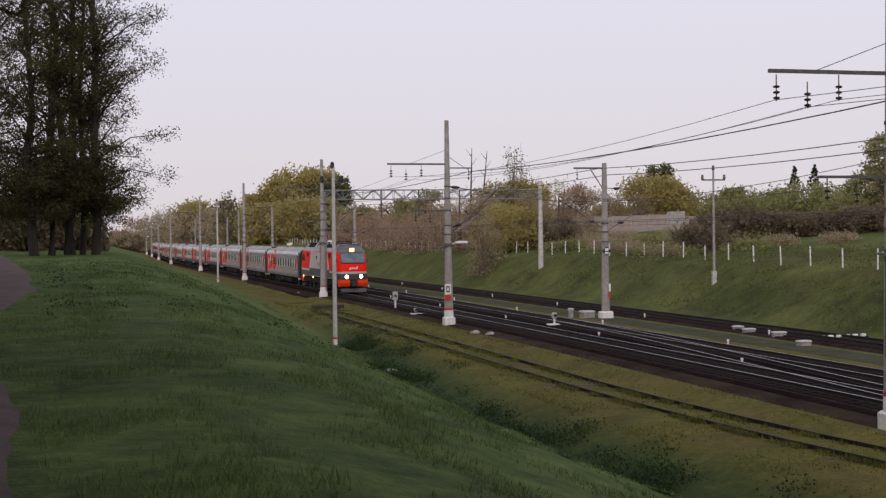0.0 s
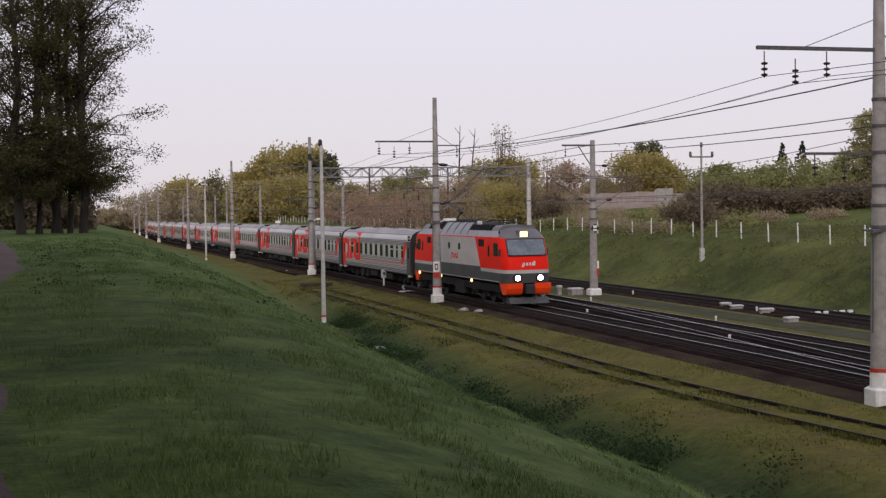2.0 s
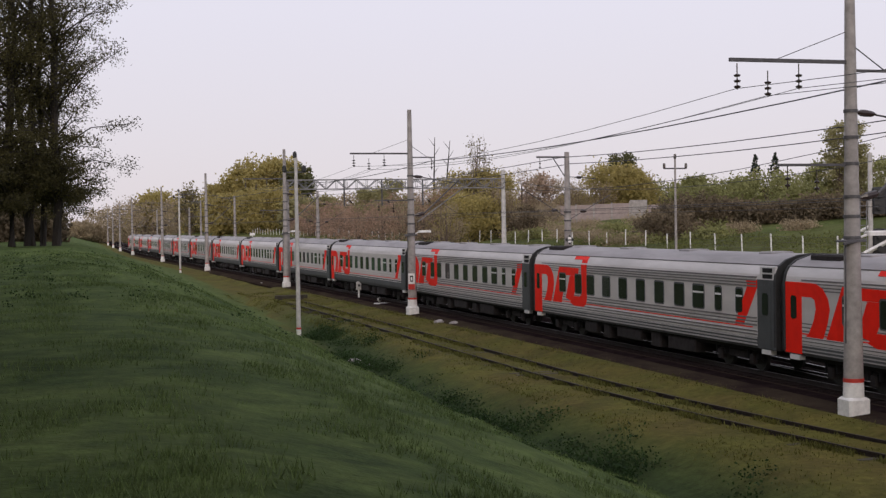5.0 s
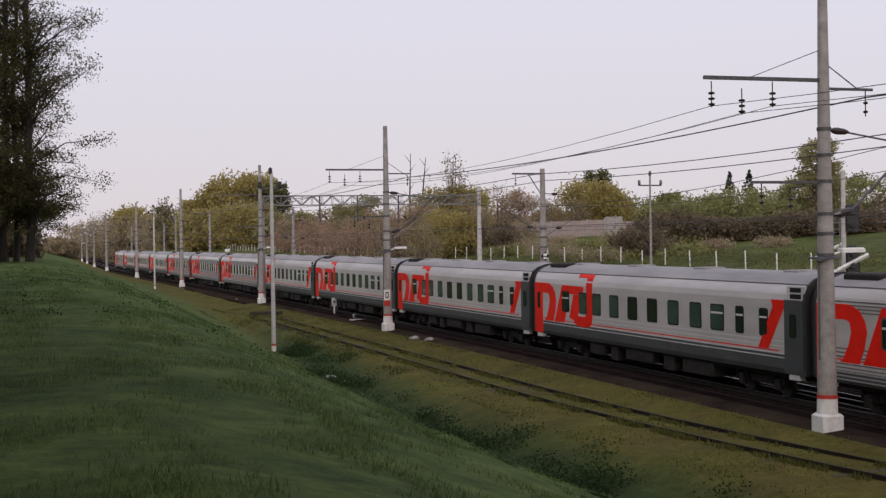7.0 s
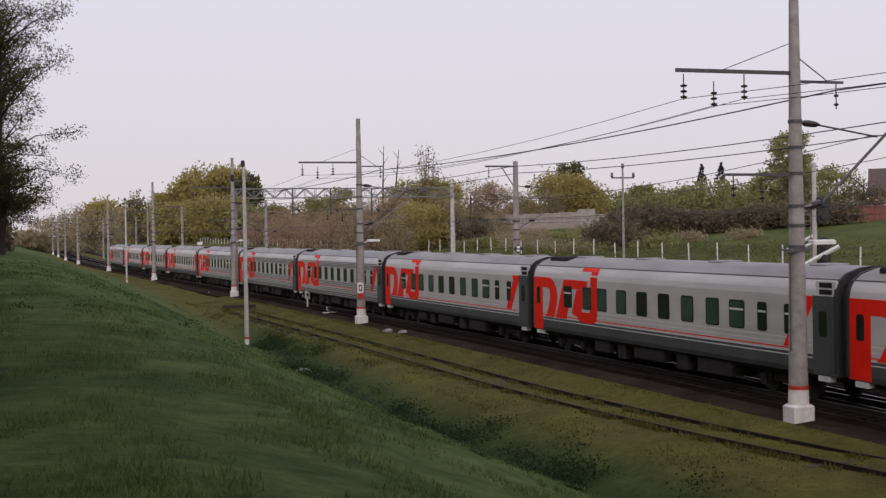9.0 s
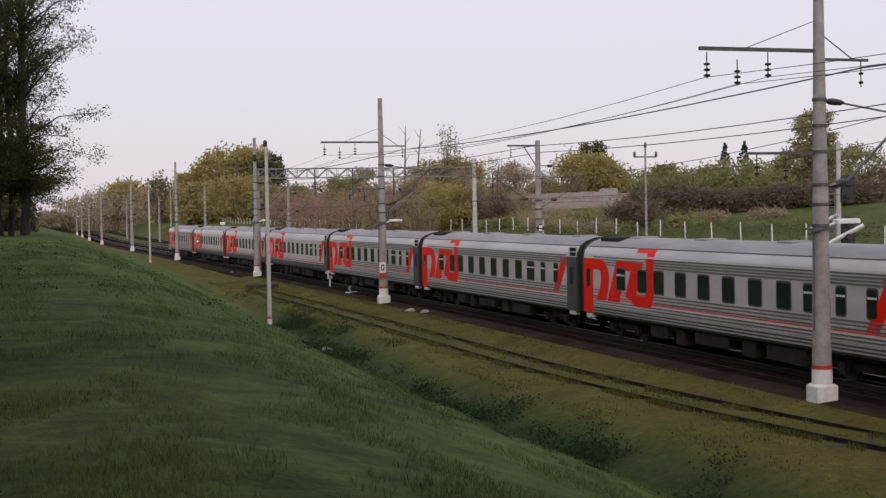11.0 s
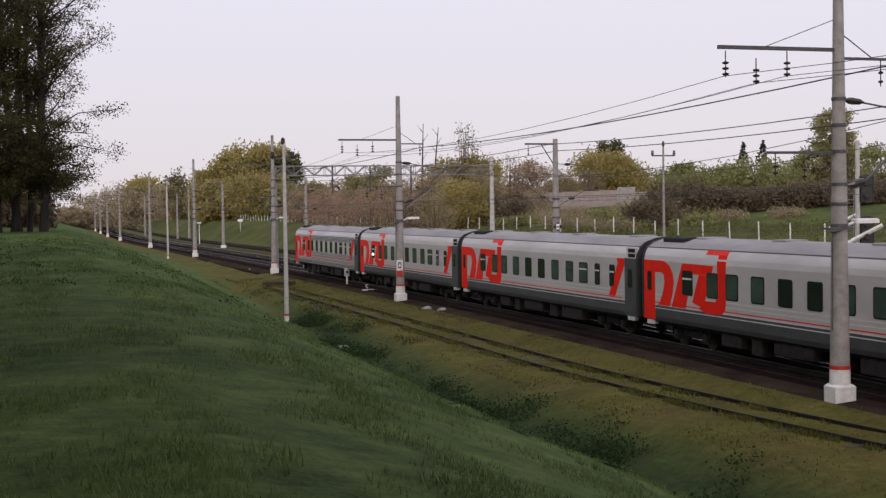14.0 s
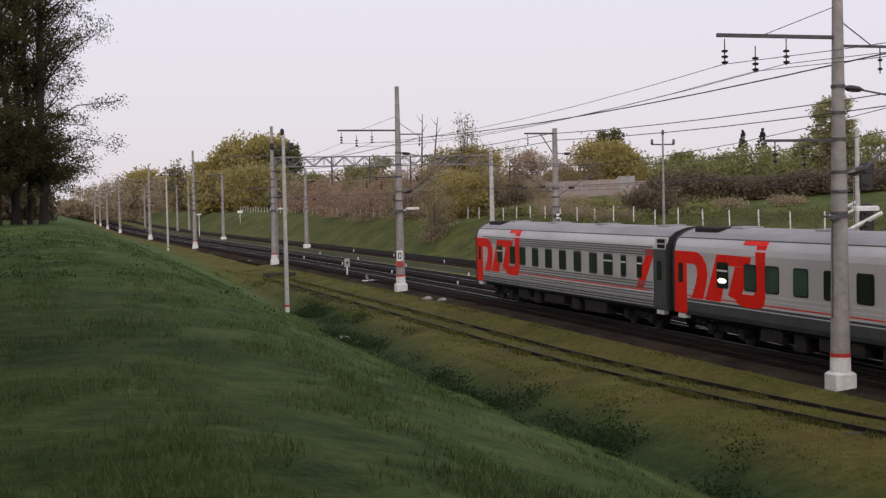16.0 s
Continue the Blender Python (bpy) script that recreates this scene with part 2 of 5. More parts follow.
def land(x, y):
    """Height of the ground, and what covers it: moss, far meadow, lush ditch."""
    o = x - bend(y)
    t = toe(y)
    top = 4.22 + 0.60 * smooth(10, 75, y)
    bottom = -1.15 + 0.55 * smooth(90, 200, y)
    lip = 0.32 * (1 - smooth(55, 72, y))
    lump = 0.14 * noise.noise((x * 0.25, y * 0.18, 0)) + 0.07 * noise.noise((x * 0.7, y * 0.6, 3))
    if o < 2.0:
        z = top + lump + 0.05 * max(0, -o - 4) ** 0.8 - 0.06 * max(o, 0) ** 2 * 0.8
        return z, (0, 0, 0)
    if o < t:
        s = (o - 2.0) / (t - 2.0)
        z = (top - 0.19) + (bottom + lip - top + 0.19) * (0.45 * s + 0.55 * s * s * (3 - 2 * s)) + lump * 1.4
        blur = 0.12 * noise.noise((x * 0.3, y * 0.12, 21))
        return z, (smooth(0.80, 1.0, s + blur) * 0.25 * smooth(70, 120, y), 0, 0)
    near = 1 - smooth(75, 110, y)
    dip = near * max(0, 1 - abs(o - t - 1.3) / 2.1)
    edge = smooth(t, SIDING - 1.6, o)
    z = bottom + lip * (1 - smooth(t, t + 0.9, o)) + (-0.56 - bottom) * edge - 0.35 * dip + lump * (0.7 - 0.45 * edge)
    if o < 35:
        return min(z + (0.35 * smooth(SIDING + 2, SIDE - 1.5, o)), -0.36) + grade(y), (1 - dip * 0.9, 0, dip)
    if o < 41.5:
        return -0.36 + grade(y), (0.55, 0.4, 0)
    # far cutting side
    up = curve(o, [(41.5, -0.36), (43.0, 0.0), (47.5, 2.85), (49, 3.32), (60, 4.3), (72, 5.6), (85, 6.0), (200, 7.0), (4000, 7)])
    z = up + 2.2 * lump * smooth(42, 46, o) + 0.25 * noise.noise((x * 0.12, y * 0.1, 7)) * smooth(42, 46, o)
    dry = smooth(49, 54, o) * (1 - smooth(78, 90, o)) * smooth(-0.25, 0.3, noise.noise((x * 0.07, y * 0.05, 2))) * (0.35 + 0.65 * smooth(95, 115, y))
    # Paler moss cover with distance: dry grass, and haze put into the colour.
    return z, (0.1 + 0.5 * smooth(110, 200, y), 1 - 0.8 * dry - 0.3 * smooth(110, 200, y), 0.35 * smooth(0.1, 0.5, noise.noise((x * 0.15, y * 0.12, 9))))


def build_ground():
    xs = list(np.arange(-14, 50, 0.75)) + list(np.arange(50, 100, 3)) + [110, 130, 170, 240, 400, 800, 1600, 3200]
    xs = [-3000, -1200, -500, -200, -90, -50, -30, -20] + xs
    ys = [-400, -150, -70, -40, -25, -15, -8] + list(np.arange(-3, 60, 0.8)) + list(np.arange(60, 150, 1.6)) + list(np.arange(150, 420, 5)) + [450, 520, 650, 900, 1400, 2200, 3600]
    verts, cover = [], []
    for y in ys:
        for x in xs:
            z, c = land(x + (bend(y) if abs(x) < 200 else 0), y)
            verts.append((x + (bend(y) if abs(x) < 200 else 0), y, z))
            cover.append((*c, 1))
    nx = len(xs)
    i = np.arange((len(ys) - 1) * (nx - 1))
    a = i // (nx - 1) * nx + i % (nx - 1)
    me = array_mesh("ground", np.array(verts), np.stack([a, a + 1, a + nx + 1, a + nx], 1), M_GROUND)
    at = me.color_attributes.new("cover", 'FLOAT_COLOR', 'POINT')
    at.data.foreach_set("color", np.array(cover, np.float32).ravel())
    for p in me.polygons:
        p.use_smooth = True
    return tagged(new("ground", me), "rough spring grass over bank, ditch and railway cutting", "ground", kind="structure")


build_ground()


def strip(name, centre, half, y0, y1, step, lift, material, label):
    """A thin worn strip that follows the ground."""
    sh = Shape()
    ys = list(np.arange(y0, y1, step))
    cols = 6
    vs, fs = [], []
    for y in ys:
        c = centre(y)
        h = half * (1 + 0.25 * noise.noise((y * 0.3, 1, 1)))
        for k in range(cols + 1):
            x = c + h * (2 * k / cols - 1)
            rim = 1 if 0 < k < cols else -2.5
            vs.append((x, y, land(x, y)[0] + lift * rim))
    for i in range(len(ys) - 1):
        for k in range(cols):
            a = i * (cols + 1) + k
            fs.append((a, a + 1, a + cols + 2, a + cols + 1))
    sh.add(vs, fs)
    return tagged(part(name, sh, material, smooth=True), label, "path", kind="structure")


def path_x(y):
    return curve(y, [(-10, -1.2), (6, -1.12), (14, -1.85), (18, -3.1), (24, -3.4), (28, -2.95), (34, -2.65), (50, -3.9), (70, -6.2), (110, -11)])


strip("footpath", path_x, 1.0, -8, 110, 1.0, 0.03, M_DIRT, "trodden brown earth footpath along the bank")


# ---- railway tracks ----
def spine(fx, y0, y1, z):
    ys = list(np.arange(y0, min(y1, 150), 5)) + [y for y in np.arange(max(150, y0), y1 + 1, 12)]
    return [(fx(y), float(y), z + grade(y)) for y in ys]


RAIL = [(-0.066, -0.18), (0.066, -0.18), (0.066, -0.165), (0.012, -0.145), (0.012, -0.05), (0.036, -0.04), (0.036, -0.004), (-0.036, -0.004), (-0.036, -0.04), (-0.012, -0.05), (-0.012, -0.145), (-0.066, -0.165)]
HEAD = [(-0.034, -0.006), (0.034, -0.006), (0.03, 0.0), (-0.03, 0.0)]


def sleeper_mesh(material, length=2.7):
    sh = Shape().box(-length / 2, length / 2, -0.125, 0.125, -0.2, 0.0, 0.02)
    return sh.mesh("sleeper", material)


SLEEPER = sleeper_mesh(M_SLEEPER)
SLEEPER_OLD = sleeper_mesh(M_SLEEPER_OLD)


def track(fx, y0, y1, top, head, label, near=(30, 88), old=False):
    root = thing("railway_track", Matrix(), label, "railway track", "railway tracks", "structure")
    for off in (-0.76, 0.76):
        line = spine(lambda y: fx(y) + off, y0, y1, top)
        rail = part("rail", Shape().sweep(RAIL, line), M_RAIL, root)
        part("rail_head", Shape().sweep(HEAD, line), head, rail, "worn rail head")
    far = Shape()
    step = 0.62 if not old else 0.68
    for i in range(int((min(y1, 330) - y0) / step)):
        y = y0 + i * step
        x, z = fx(y), top - (0.175 if not old else 0.16) + grade(y) + (0 if not old else random.uniform(-0.07, 0.03))
        a = math.atan((fx(y + 1) - fx(y)))
        if near[0] < y < near[1]:
            ob = new("sleeper", SLEEPER_OLD if old else SLEEPER)
            ob.parent = root
            ob.location = (x + random.uniform(-0.04, 0.04), y, z)
            ob.rotation_euler = (0, 0, -a + random.uniform(-0.01, 0.01))
        else:
            far.box(x - 1.35, x + 1.35, y - 0.125, y + 0.125, z - 0.2, z)
    ob = part("far_sleepers", far, M_SLEEPER_OLD if old else M_SLEEPER, root)
    ob["kind"] = "stuff"
    return root


def bed(name, fx, half, y0, y1, top, label, material=None):
    prof = [(-half - 0.75, -0.55), (-half, 0.0), (half, 0.0), (half + 0.75, -0.55)]
    ob = part(name, Shape().sweep(prof, spine(fx, y0, y1, top), True), material or M_BALLAST)
    return tagged(ob, label, "ballast", kind="structure")


def crossover_x(y):
    return TRACK_A + bend(y) + (TRACK_B - TRACK_A) * smooth(22, 84, y)


bed("ballast_main", lambda y: (TRACK_A + TRACK_B) / 2 + bend(y), 4.1, -60, 700, -0.22, "dark oily stone ballast under the double main line")
bed("ballast_loop", lambda y: TRACK_C + bend(y), 1.75, -60, 700, -0.24, "brown stone ballast under the far loop line", M_LOOP)
bed("gravel_strip", lambda y: SIDE + 10.5 + bend(y), 1.1, -60, 330, -0.325, "grey gravel strip between the lines", M_GRAVEL)
shoulder = Shape().sweep([(-2.0, -0.62), (-2.0, -0.44), (-1.5, -0.335), (-0.8, -0.275), (0.15, -0.212), (0.3, -0.5)], spine(lambda y: SIDE + bend(y), -60, 330, 0.0))
tagged(part("ballast_shoulder", shoulder, M_SPILL), "brown stony shoulder beside the main line ballast", "ballast", kind="structure")
track(lambda y: TRACK_A + bend(y), -60, 700, 0.0, M_RAILTOP, "main line of polished rails on grey sleepers in dark ballast", (30, 92))
track(lambda y: TRACK_B + bend(y), -60, 700, 0.0, M_RAILTOP, "second main line of polished rails on grey sleepers", (34, 92))
track(lambda y: TRACK_C + bend(y), -60, 700, 0.0, M_RAILDULL, "far loop line of dull brown rails at the cutting foot", (44, 90))
track(siding_x, -20, 108, -0.42, M_RAILDULL, "overgrown disused siding with rusty rails in moss", (26, 88), True)
for off in (-0.76, 0.76):
    line = spine(lambda y: crossover_x(y) + off, 22, 84, -0.002)
    rail = part("crossover_rail", Shape().sweep(RAIL, line), M_RAIL)
    tagged(rail, "polished crossover rail between the two main lines", "rail", "crossover rails", "structure")
    part("rail_head", Shape().sweep(HEAD, line), M_RAILTOP, rail, "bright rail head")


# ---- poles, gantry and wires ----
def insulator(x, z, n=3, length=0.5, r=0.11):
    sh = Shape().tube([(x, 0, z + 0.28), (x, 0, z - length)], 0.02, 5)
    for i in range(n):
        c = z - length * (i + 0.5) / n
        sh.tube([(x, 0, c + 0.05), (x, 0, c + 0.02), (x, 0, c - 0.03)], [0.04, r, r * 0.75], 8)
    return sh


def round_pole(h, r0, r1, z0=0.0):
    return Shape().tube([(0, 0, z0), (0, 0, z0 + (h - z0) * 0.5), (0, 0, h)], [r0, (r0 + r1) / 2, r1], 14)


def catenary_pole(y, board=False, lamp=False, plain=False):
    x = SIDE - 1.24 + bend(y)
    root = thing("catenary_pole", pose(x, y, -0.34 + grade(y), 0, 0, heading(y)),
                 "tall tapered grey concrete catenary pole with white-painted foot", "catenary pole", "catenary poles along the main line")
    part("footing", Shape().box(-0.37, 0.37, -0.37, 0.37, -0.3, 0.54, 0.07), M_WHITE, root, "whitewashed concrete footing block")
    part("painted_foot", round_pole(1.04, 0.32, 0.31, 0.5), M_WHITE, root, "white painted pole foot", True)
    part("red_band", round_pole(1.12, 0.318, 0.315, 1.0), M_RED_PAINT, root, "thin red painted band", True)
    part("shaft", round_pole(13.65, 0.30, 0.14, 1.0), M_CONCRETE, root, "", True)
    for z in (9.2, 8.4, 7.6, 6.6, 6.0, 5.35):
        r = 0.30 - 0.16 * z / 13.65 + 0.03
        part("collar", round_pole(z + 0.10, r, r, z), M_STEEL, root, "dark steel collar", True)
    part("feeder_arm", Shape().box(-4.1, 0.0, -0.05, 0.05, 10.68, 10.79).tube([(-2.6, 0, 10.75), (0, 0, 11.7)], 0.012, 4), M_STEEL, root, "dark steel cross-arm")
    for ix, iz in ((-3.85, 10.35), (-2.83, 10.15), (-1.78, 10.38)):
        part("insulator", insulator(ix, iz), M_INSUL, root, "brown disc insulator string")
    part("bracket_arm", Shape().box(0.0, 1.75, -0.04, 0.04, 10.44, 10.52).tube([(0, 0, 11.3), (1.2, 0, 10.5)], 0.02, 5), M_STEEL, root)
    part("insulator", insulator(1.5, 10.2, 2, 0.55, 0.08), M_INSUL, root, "brown hanging insulator")
    part("insulator", Shape().tube([(0.2, 0, 9.22), (0.35, 0, 9.2), (0.5, 0, 9.19), (0.75, 0, 9.17), (0.9, 0, 9.16)], [0.03, 0.1, 0.11, 0.09, 0.02], 8), M_INSUL, root)
    part("cantilever", Shape().tube([(0.7, 0, 9.17), (3.0, 0, 8.8)], 0.03, 6).tube([(0.25, 0, 6.6), (0.95, 0, 6.75), (3.45, 0, 9.0)], 0.045, 6).tube([(1.9, 0, 7.6), (3.2, 0, 6.75)], 0.02, 5), M_STEEL, root, "dark steel cantilever tubes")
    part("insulator", Shape().tube([(0.3, 0, 6.61), (0.5, 0, 6.65), (0.85, 0, 6.73), (0.95, 0, 6.76)], [0.05, 0.13, 0.12, 0.04], 8), M_INSUL, root)
    if not plain:
        part("lower_arm", Shape().box(-2.5, 0.1, -0.04, 0.04, 7.58, 7.66), M_STEEL, root)
        part("insulator", insulator(-2.2, 7.3, 2, 0.4, 0.09), M_INSUL, root)
        part("insulator", insulator(-1.2, 7.2, 2, 0.4, 0.09), M_INSUL, root)
        part("clamp_ring", Shape().box(-0.42, 0.36, -0.27, 0.27, 5.27, 5.34, 0.03).tube([(0.0, -0.26, 5.3), (-0.5, -0.3, 5.22)], 0.04, 5).tube([(-0.29, -0.1, 5.3), (-0.32, -0.1, 2.2)], 0.025, 5), M_STEEL, root, "dark steel clamp platform")
    if board:
        part("number_board", Shape().box(-0.36, 0.08, -0.36, -0.33, 2.05, 2.75), M_WHITE, root, "small white number board")
        part("board_mark", Shape().box(-0.25, -0.03, -0.366, -0.36, 2.2, 2.28).box(-0.25, -0.2, -0.366, -0.36, 2.28, 2.6).box(-0.08, -0.03, -0.366, -0.36, 2.28, 2.6).box(-0.2, -0.08, -0.366, -0.36, 2.52, 2.6), M_BLACK, root, "dark bars on the board")
        part("red_plate", Shape().box(-0.36, 0.08, -0.36, -0.33, 1.68, 2.03), M_RED_PAINT, root, "red plate under the board")
    if lamp:
        part("floodlight", Shape().box(0.5, 1.35, -0.16, 0.16, 5.45, 5.6, 0.04).tube([(0.1, 0, 5.35), (0.6, 0, 5.5)], 0.04, 6), M_WHITE, root, "pale floodlight on a bracket")
    return root


POLE_Y = [-15.0, 35.0, 84.7, 128.9, 185.1, 243.5, 317.2, 386.0, 455.0, 522.0]
for i, y in enumerate(POLE_Y):
    catenary_pole(y, board=i == 2, lamp=i in (1, 2, 3), plain=i > 4 or i == 0)


def loop_pole(x, y, h, arm=-1, mark=False, foot=False):
    root = thing("loop_line_pole", pose(x, y, -0.4 + grade(y), 0, 0, heading(y)), "grey concrete catenary pole beyond the main line", "catenary pole", "catenary poles beyond the line")
    if foot:
        part("footing", Shape().box(-0.45, 0.45, -0.4, 0.4, -0.3, 0.55, 0.08), M_WHITE, root, "white painted footing block")
        if mark:
            part("red_plate", Shape().box(0.12, 0.26, -0.33, -0.30, 1.45, 1.95), M_RED_PAINT, root, "narrow red plate")
            part("white_plate", Shape().box(0.12, 0.26, -0.33, -0.30, 1.96, 2.5), M_WHITE, root, "narrow white plate")
    part("shaft", round_pole(h, 0.30, 0.17, 0), M_CONCRETE, root, "", True)
    part("bracket_arm", Shape().box(-2.3, 0, -0.05, 0.05, h - 0.42, h - 0.3).tube([(-1.1, 0, h - 0.36), (0, 0, h - 2.0)], 0.04, 5), M_STEEL, root)
    part("insulator", insulator(-2.05, h - 0.7, 2, 0.5, 0.09), M_INSUL, root)
    part("cantilever", Shape().tube([(0, 0, h - 1.75), (1.0, 0, h - 1.8), (2.2, 0, h - 1.9)], 0.03, 5).tube([(-0.1, 0, h - 4.6), (-3.4, 0, h - 2.6)], 0.03, 5).tube([(0.1, 0, h - 4.8), (3.4, 0, h - 3.0)], 0.03, 5), M_STEEL, root)
    for ix, iz in ((0.9, h - 1.7), (-1.0, h - 4.0), (1.2, h - 4.1)):
        part("insulator", Shape().tube([(ix - 0.25, 0, iz - 0.1), (ix - 0.1, 0, iz - 0.1), (ix + 0.15, 0, iz - 0.1), (ix + 0.25, 0, iz - 0.1)], [0.03, 0.11, 0.1, 0.03], 8), M_INSUL, root)
    for z in (h - 4.3, h - 4.9, h - 5.6):
        part("collar", round_pole(z + 0.1, 0.27, 0.27, z), M_STEEL, root, "", True)
    if mark:
        d = 0.34
        z = h - 6.2
        part("diamond_sign", Shape().add([(0, -0.30, z - d), (d, -0.30, z), (0, -0.30, z + d), (-d, -0.30, z), (0, -0.27, z - d), (d, -0.27, z), (0, -0.27, z + d), (-d, -0.27, z)],
             [(0, 1, 2, 3), (7, 6, 5, 4), (0, 4, 5, 1), (1, 5, 6, 2), (2, 6, 7, 3), (3, 7, 4, 0)]), M_BLACK, root, "black diamond signal plate")
        e = 0.13
        part("diamond_spot", Shape().box(-e, e, -0.312, -0.30, z + 0.02, z + 0.2).box(-e, e, -0.312, -0.30, z - 0.2, z - 0.06), M_WHITE, root, "white spots")
    return root


loop_pole(35.1, 36.0, 11.0)
loop_pole(33.7, 86.8, 11.0, mark=True, foot=True)
loop_pole(31.8, 174.6, 10.8, foot=True)
loop_pole(27.3, 230.7, 11.6, foot=True)
loop_pole(27.3, 323.8, 11.2)
loop_pole(29.7, 319.8, 12.9)
loop_pole(24.2, 400.0, 12.0)


def thin_pole(x, y, h):
    z0 = land(x, y)[0]
    root = thing("telegraph_pole", pose(x, y, z0, 0, 0, heading(y)), "slim pale concrete line pole with small black insulators", "telegraph pole", "line poles on the bank foot")
    part("foot_paint", round_pole(0.32, 0.145, 0.145, -0.3), M_WHITE, root, "white painted foot", True)
    part("red_band", round_pole(0.44, 0.147, 0.147, 0.32), M_RED_PAINT, root, "red painted band", True)
    part("shaft", round_pole(h, 0.14, 0.10, 0.4), M_CONCRETE_L, root, "", True)
    part("crossbar", Shape().box(-0.75, 0.55, -0.04, 0.04, h - 0.95, h - 0.88), M_STEEL, root)
    for ix, iz in ((-0.7, h - 0.7), (0.5, h - 0.7), (-0.05, h + 0.15)):
        part("insulator", Shape().tube([(ix, 0, iz - 0.25), (ix, 0, iz - 0.15), (ix, 0, iz + 0.12), (ix, 0, iz + 0.2)], [0.03, 0.13, 0.12, 0.05], 8), M_BLACK, root)
    return root


thin_pole(13.1, 79.07, 10.8)
thin_pole(14.3, 186.0, 11.3)


def lattice(sh, x0, x1, z0, z1, half, bays):
    for y in (-half, half):
        for z in (z0, z1):
            sh.box(x0, x1, y - 0.05, y + 0.05, z - 0.05, z + 0.05)
        for i in range(bays):
            a, b = x0 + (x1 - x0) * i / bays, x0 + (x1 - x0) * (i + 1) / bays
            za, zb = (z0, z1) if i % 2 == 0 else (z1, z0)
            sh.tube([(a, y, za), (b, y, zb)], 0.04, 4)
            sh.tube([(b, y, z0), (b, y, z1)], 0.025, 4)
    return sh


def gantry():
    y = 129.9
    root = thing("signal_gantry", pose(0, y, grade(y)), "pale steel lattice gantry spanning all the tracks", "gantry")
    part("truss", lattice(Shape(), 20.4, 43.3, 9.35, 10.28, 0.35, 22), M_TRUSS, root, "lattice truss beam")
    post = Shape().tube([(43.3, 0, -0.6), (43.3, 0, 11.2)], [0.30, 0.19], 12)
    part("post", post, M_CONCRETE_L, root, "pale concrete post", True)
    part("post_foot", Shape().box(42.95, 43.65, -0.35, 0.35, -0.7, 0.6, 0.06), M_WHITE, root)
    part("post", Shape().tube([(20.6, 0, -0.8), (20.6, 0, 10.3)], [0.22, 0.18], 10), M_CONCRETE, root, "", True)
    for x in (26.4, 30.3, 34.6):
        part("hanger", Shape().tube([(x, 0, 10.3), (x, 0, 7.6)], 0.08, 6), M_STEEL, root, "dark drop post")
        part("insulator", Shape().tube([(x + 0.5, 0, 8.2), (x + 0.6, 0, 8.1), (x + 0.8, 0, 7.9)], [0.04, 0.11, 0.05], 8).tube([(x, 0, 8.3), (x + 0.5, 0, 8.2)], 0.02, 4), M_INSUL, root)
    part("brace", Shape().tube([(34.0, 0.0, 5.9), (39.0, 0.0, 9.4)], 0.06, 5), M_TRUSS, root)


gantry()


def wire(name, pts, sag, label, r=0.018, step=9):
    sh = Shape()
    line = []
    for (x0, y0, z0), (x1, y1, z1) in zip(pts, pts[1:]):
        for k in range(step):
            t = k / step
            line.append((x0 + (x1 - x0) * t, y0 + (y1 - y0) * t, z0 + (z1 - z0) * t - 4 * sag * t * (1 - t)))
    line.append(pts[-1])
    sh.tube(line, r, 4)
    return tagged(part(name, sh, M_WIRE), label, "wire", "overhead wires")


def at_poles(dx, z):
    out = []
    for y in POLE_Y[:8]:
        out.append((SIDE - 1.24 + bend(y) + dx, y, z + grade(y)))
    return out


for dx, z in ((-3.85, 9.55), (-2.83, 9.35), (-1.78, 9.58)):
    wire("feeder_wire", at_poles(dx, z), 0.6, "thin dark feeder wire sagging between poles", 0.010)
wire("earth_wire", at_poles(1.5, 9.9), 0.35, "dark wire above the bracket insulators", 0.024)
for c in (TRACK_A, TRACK_B):
    wire("messenger_wire", [(c + bend(y), y, 8.5 + grade(y)) for y in POLE_Y[:8]], 1.2, "dark messenger wire over a main line track", 0.013)
    wire("contact_wire", [(c + bend(y), y, 6.35 + grade(y)) for y in POLE_Y[:8]], 0.05, "dark contact wire over a main line track", 0.012)
LOOP_Y = [(35.1, 36.0), (33.7, 86.8), (31.8, 174.6), (27.3, 230.7), (27.3, 323.8)]
wire("loop_feeder_wire", [(35.6, -20, 11)] + [(x - 0.35, y, 10.2) for x, y in LOOP_Y], 0.4, "dark feeder wire beyond the line", 0.024)
wire("loop_messenger_wire", [(36.2, -20, 10.6)] + [(x + 0.3, y, 9.75) for x, y in LOOP_Y], 0.4, "dark messenger wire beyond the line", 0.024)
wire("loop_contact_wire", [(38.4, -20, 6.3)] + [(x + 3.0, y, 6.2) for x, y in LOOP_Y], 0.05, "dark contact wire over the loop line", 0.012)


# ---- far fence, line-side fittings ----
def fence_x(y):
    return 48.0 + 0.5 * bend(y)


def fence():
    root = thing("lineside_fence", Matrix(), "row of white concrete fence posts with thin wires", "fence")
    post = Shape().box(-0.042, 0.042, -0.042, 0.042, -0.4, 1.34, 0.012).mesh("post", M_WHITE)
    ends = []
    y = 49.98
    while y < 330:
        x = fence_x(y)
        z = land(x, y)[0]
        ob = new("post", post)
        ob.parent = root
        ob.location = (x, y, z + random.uniform(-0.08, 0.05))
        ob.rotation_euler = (random.uniform(-0.03, 0.03), random.uniform(-0.03, 0.03), 0)
        ends.append((x - 0.08, y, z))
        y += 4.07
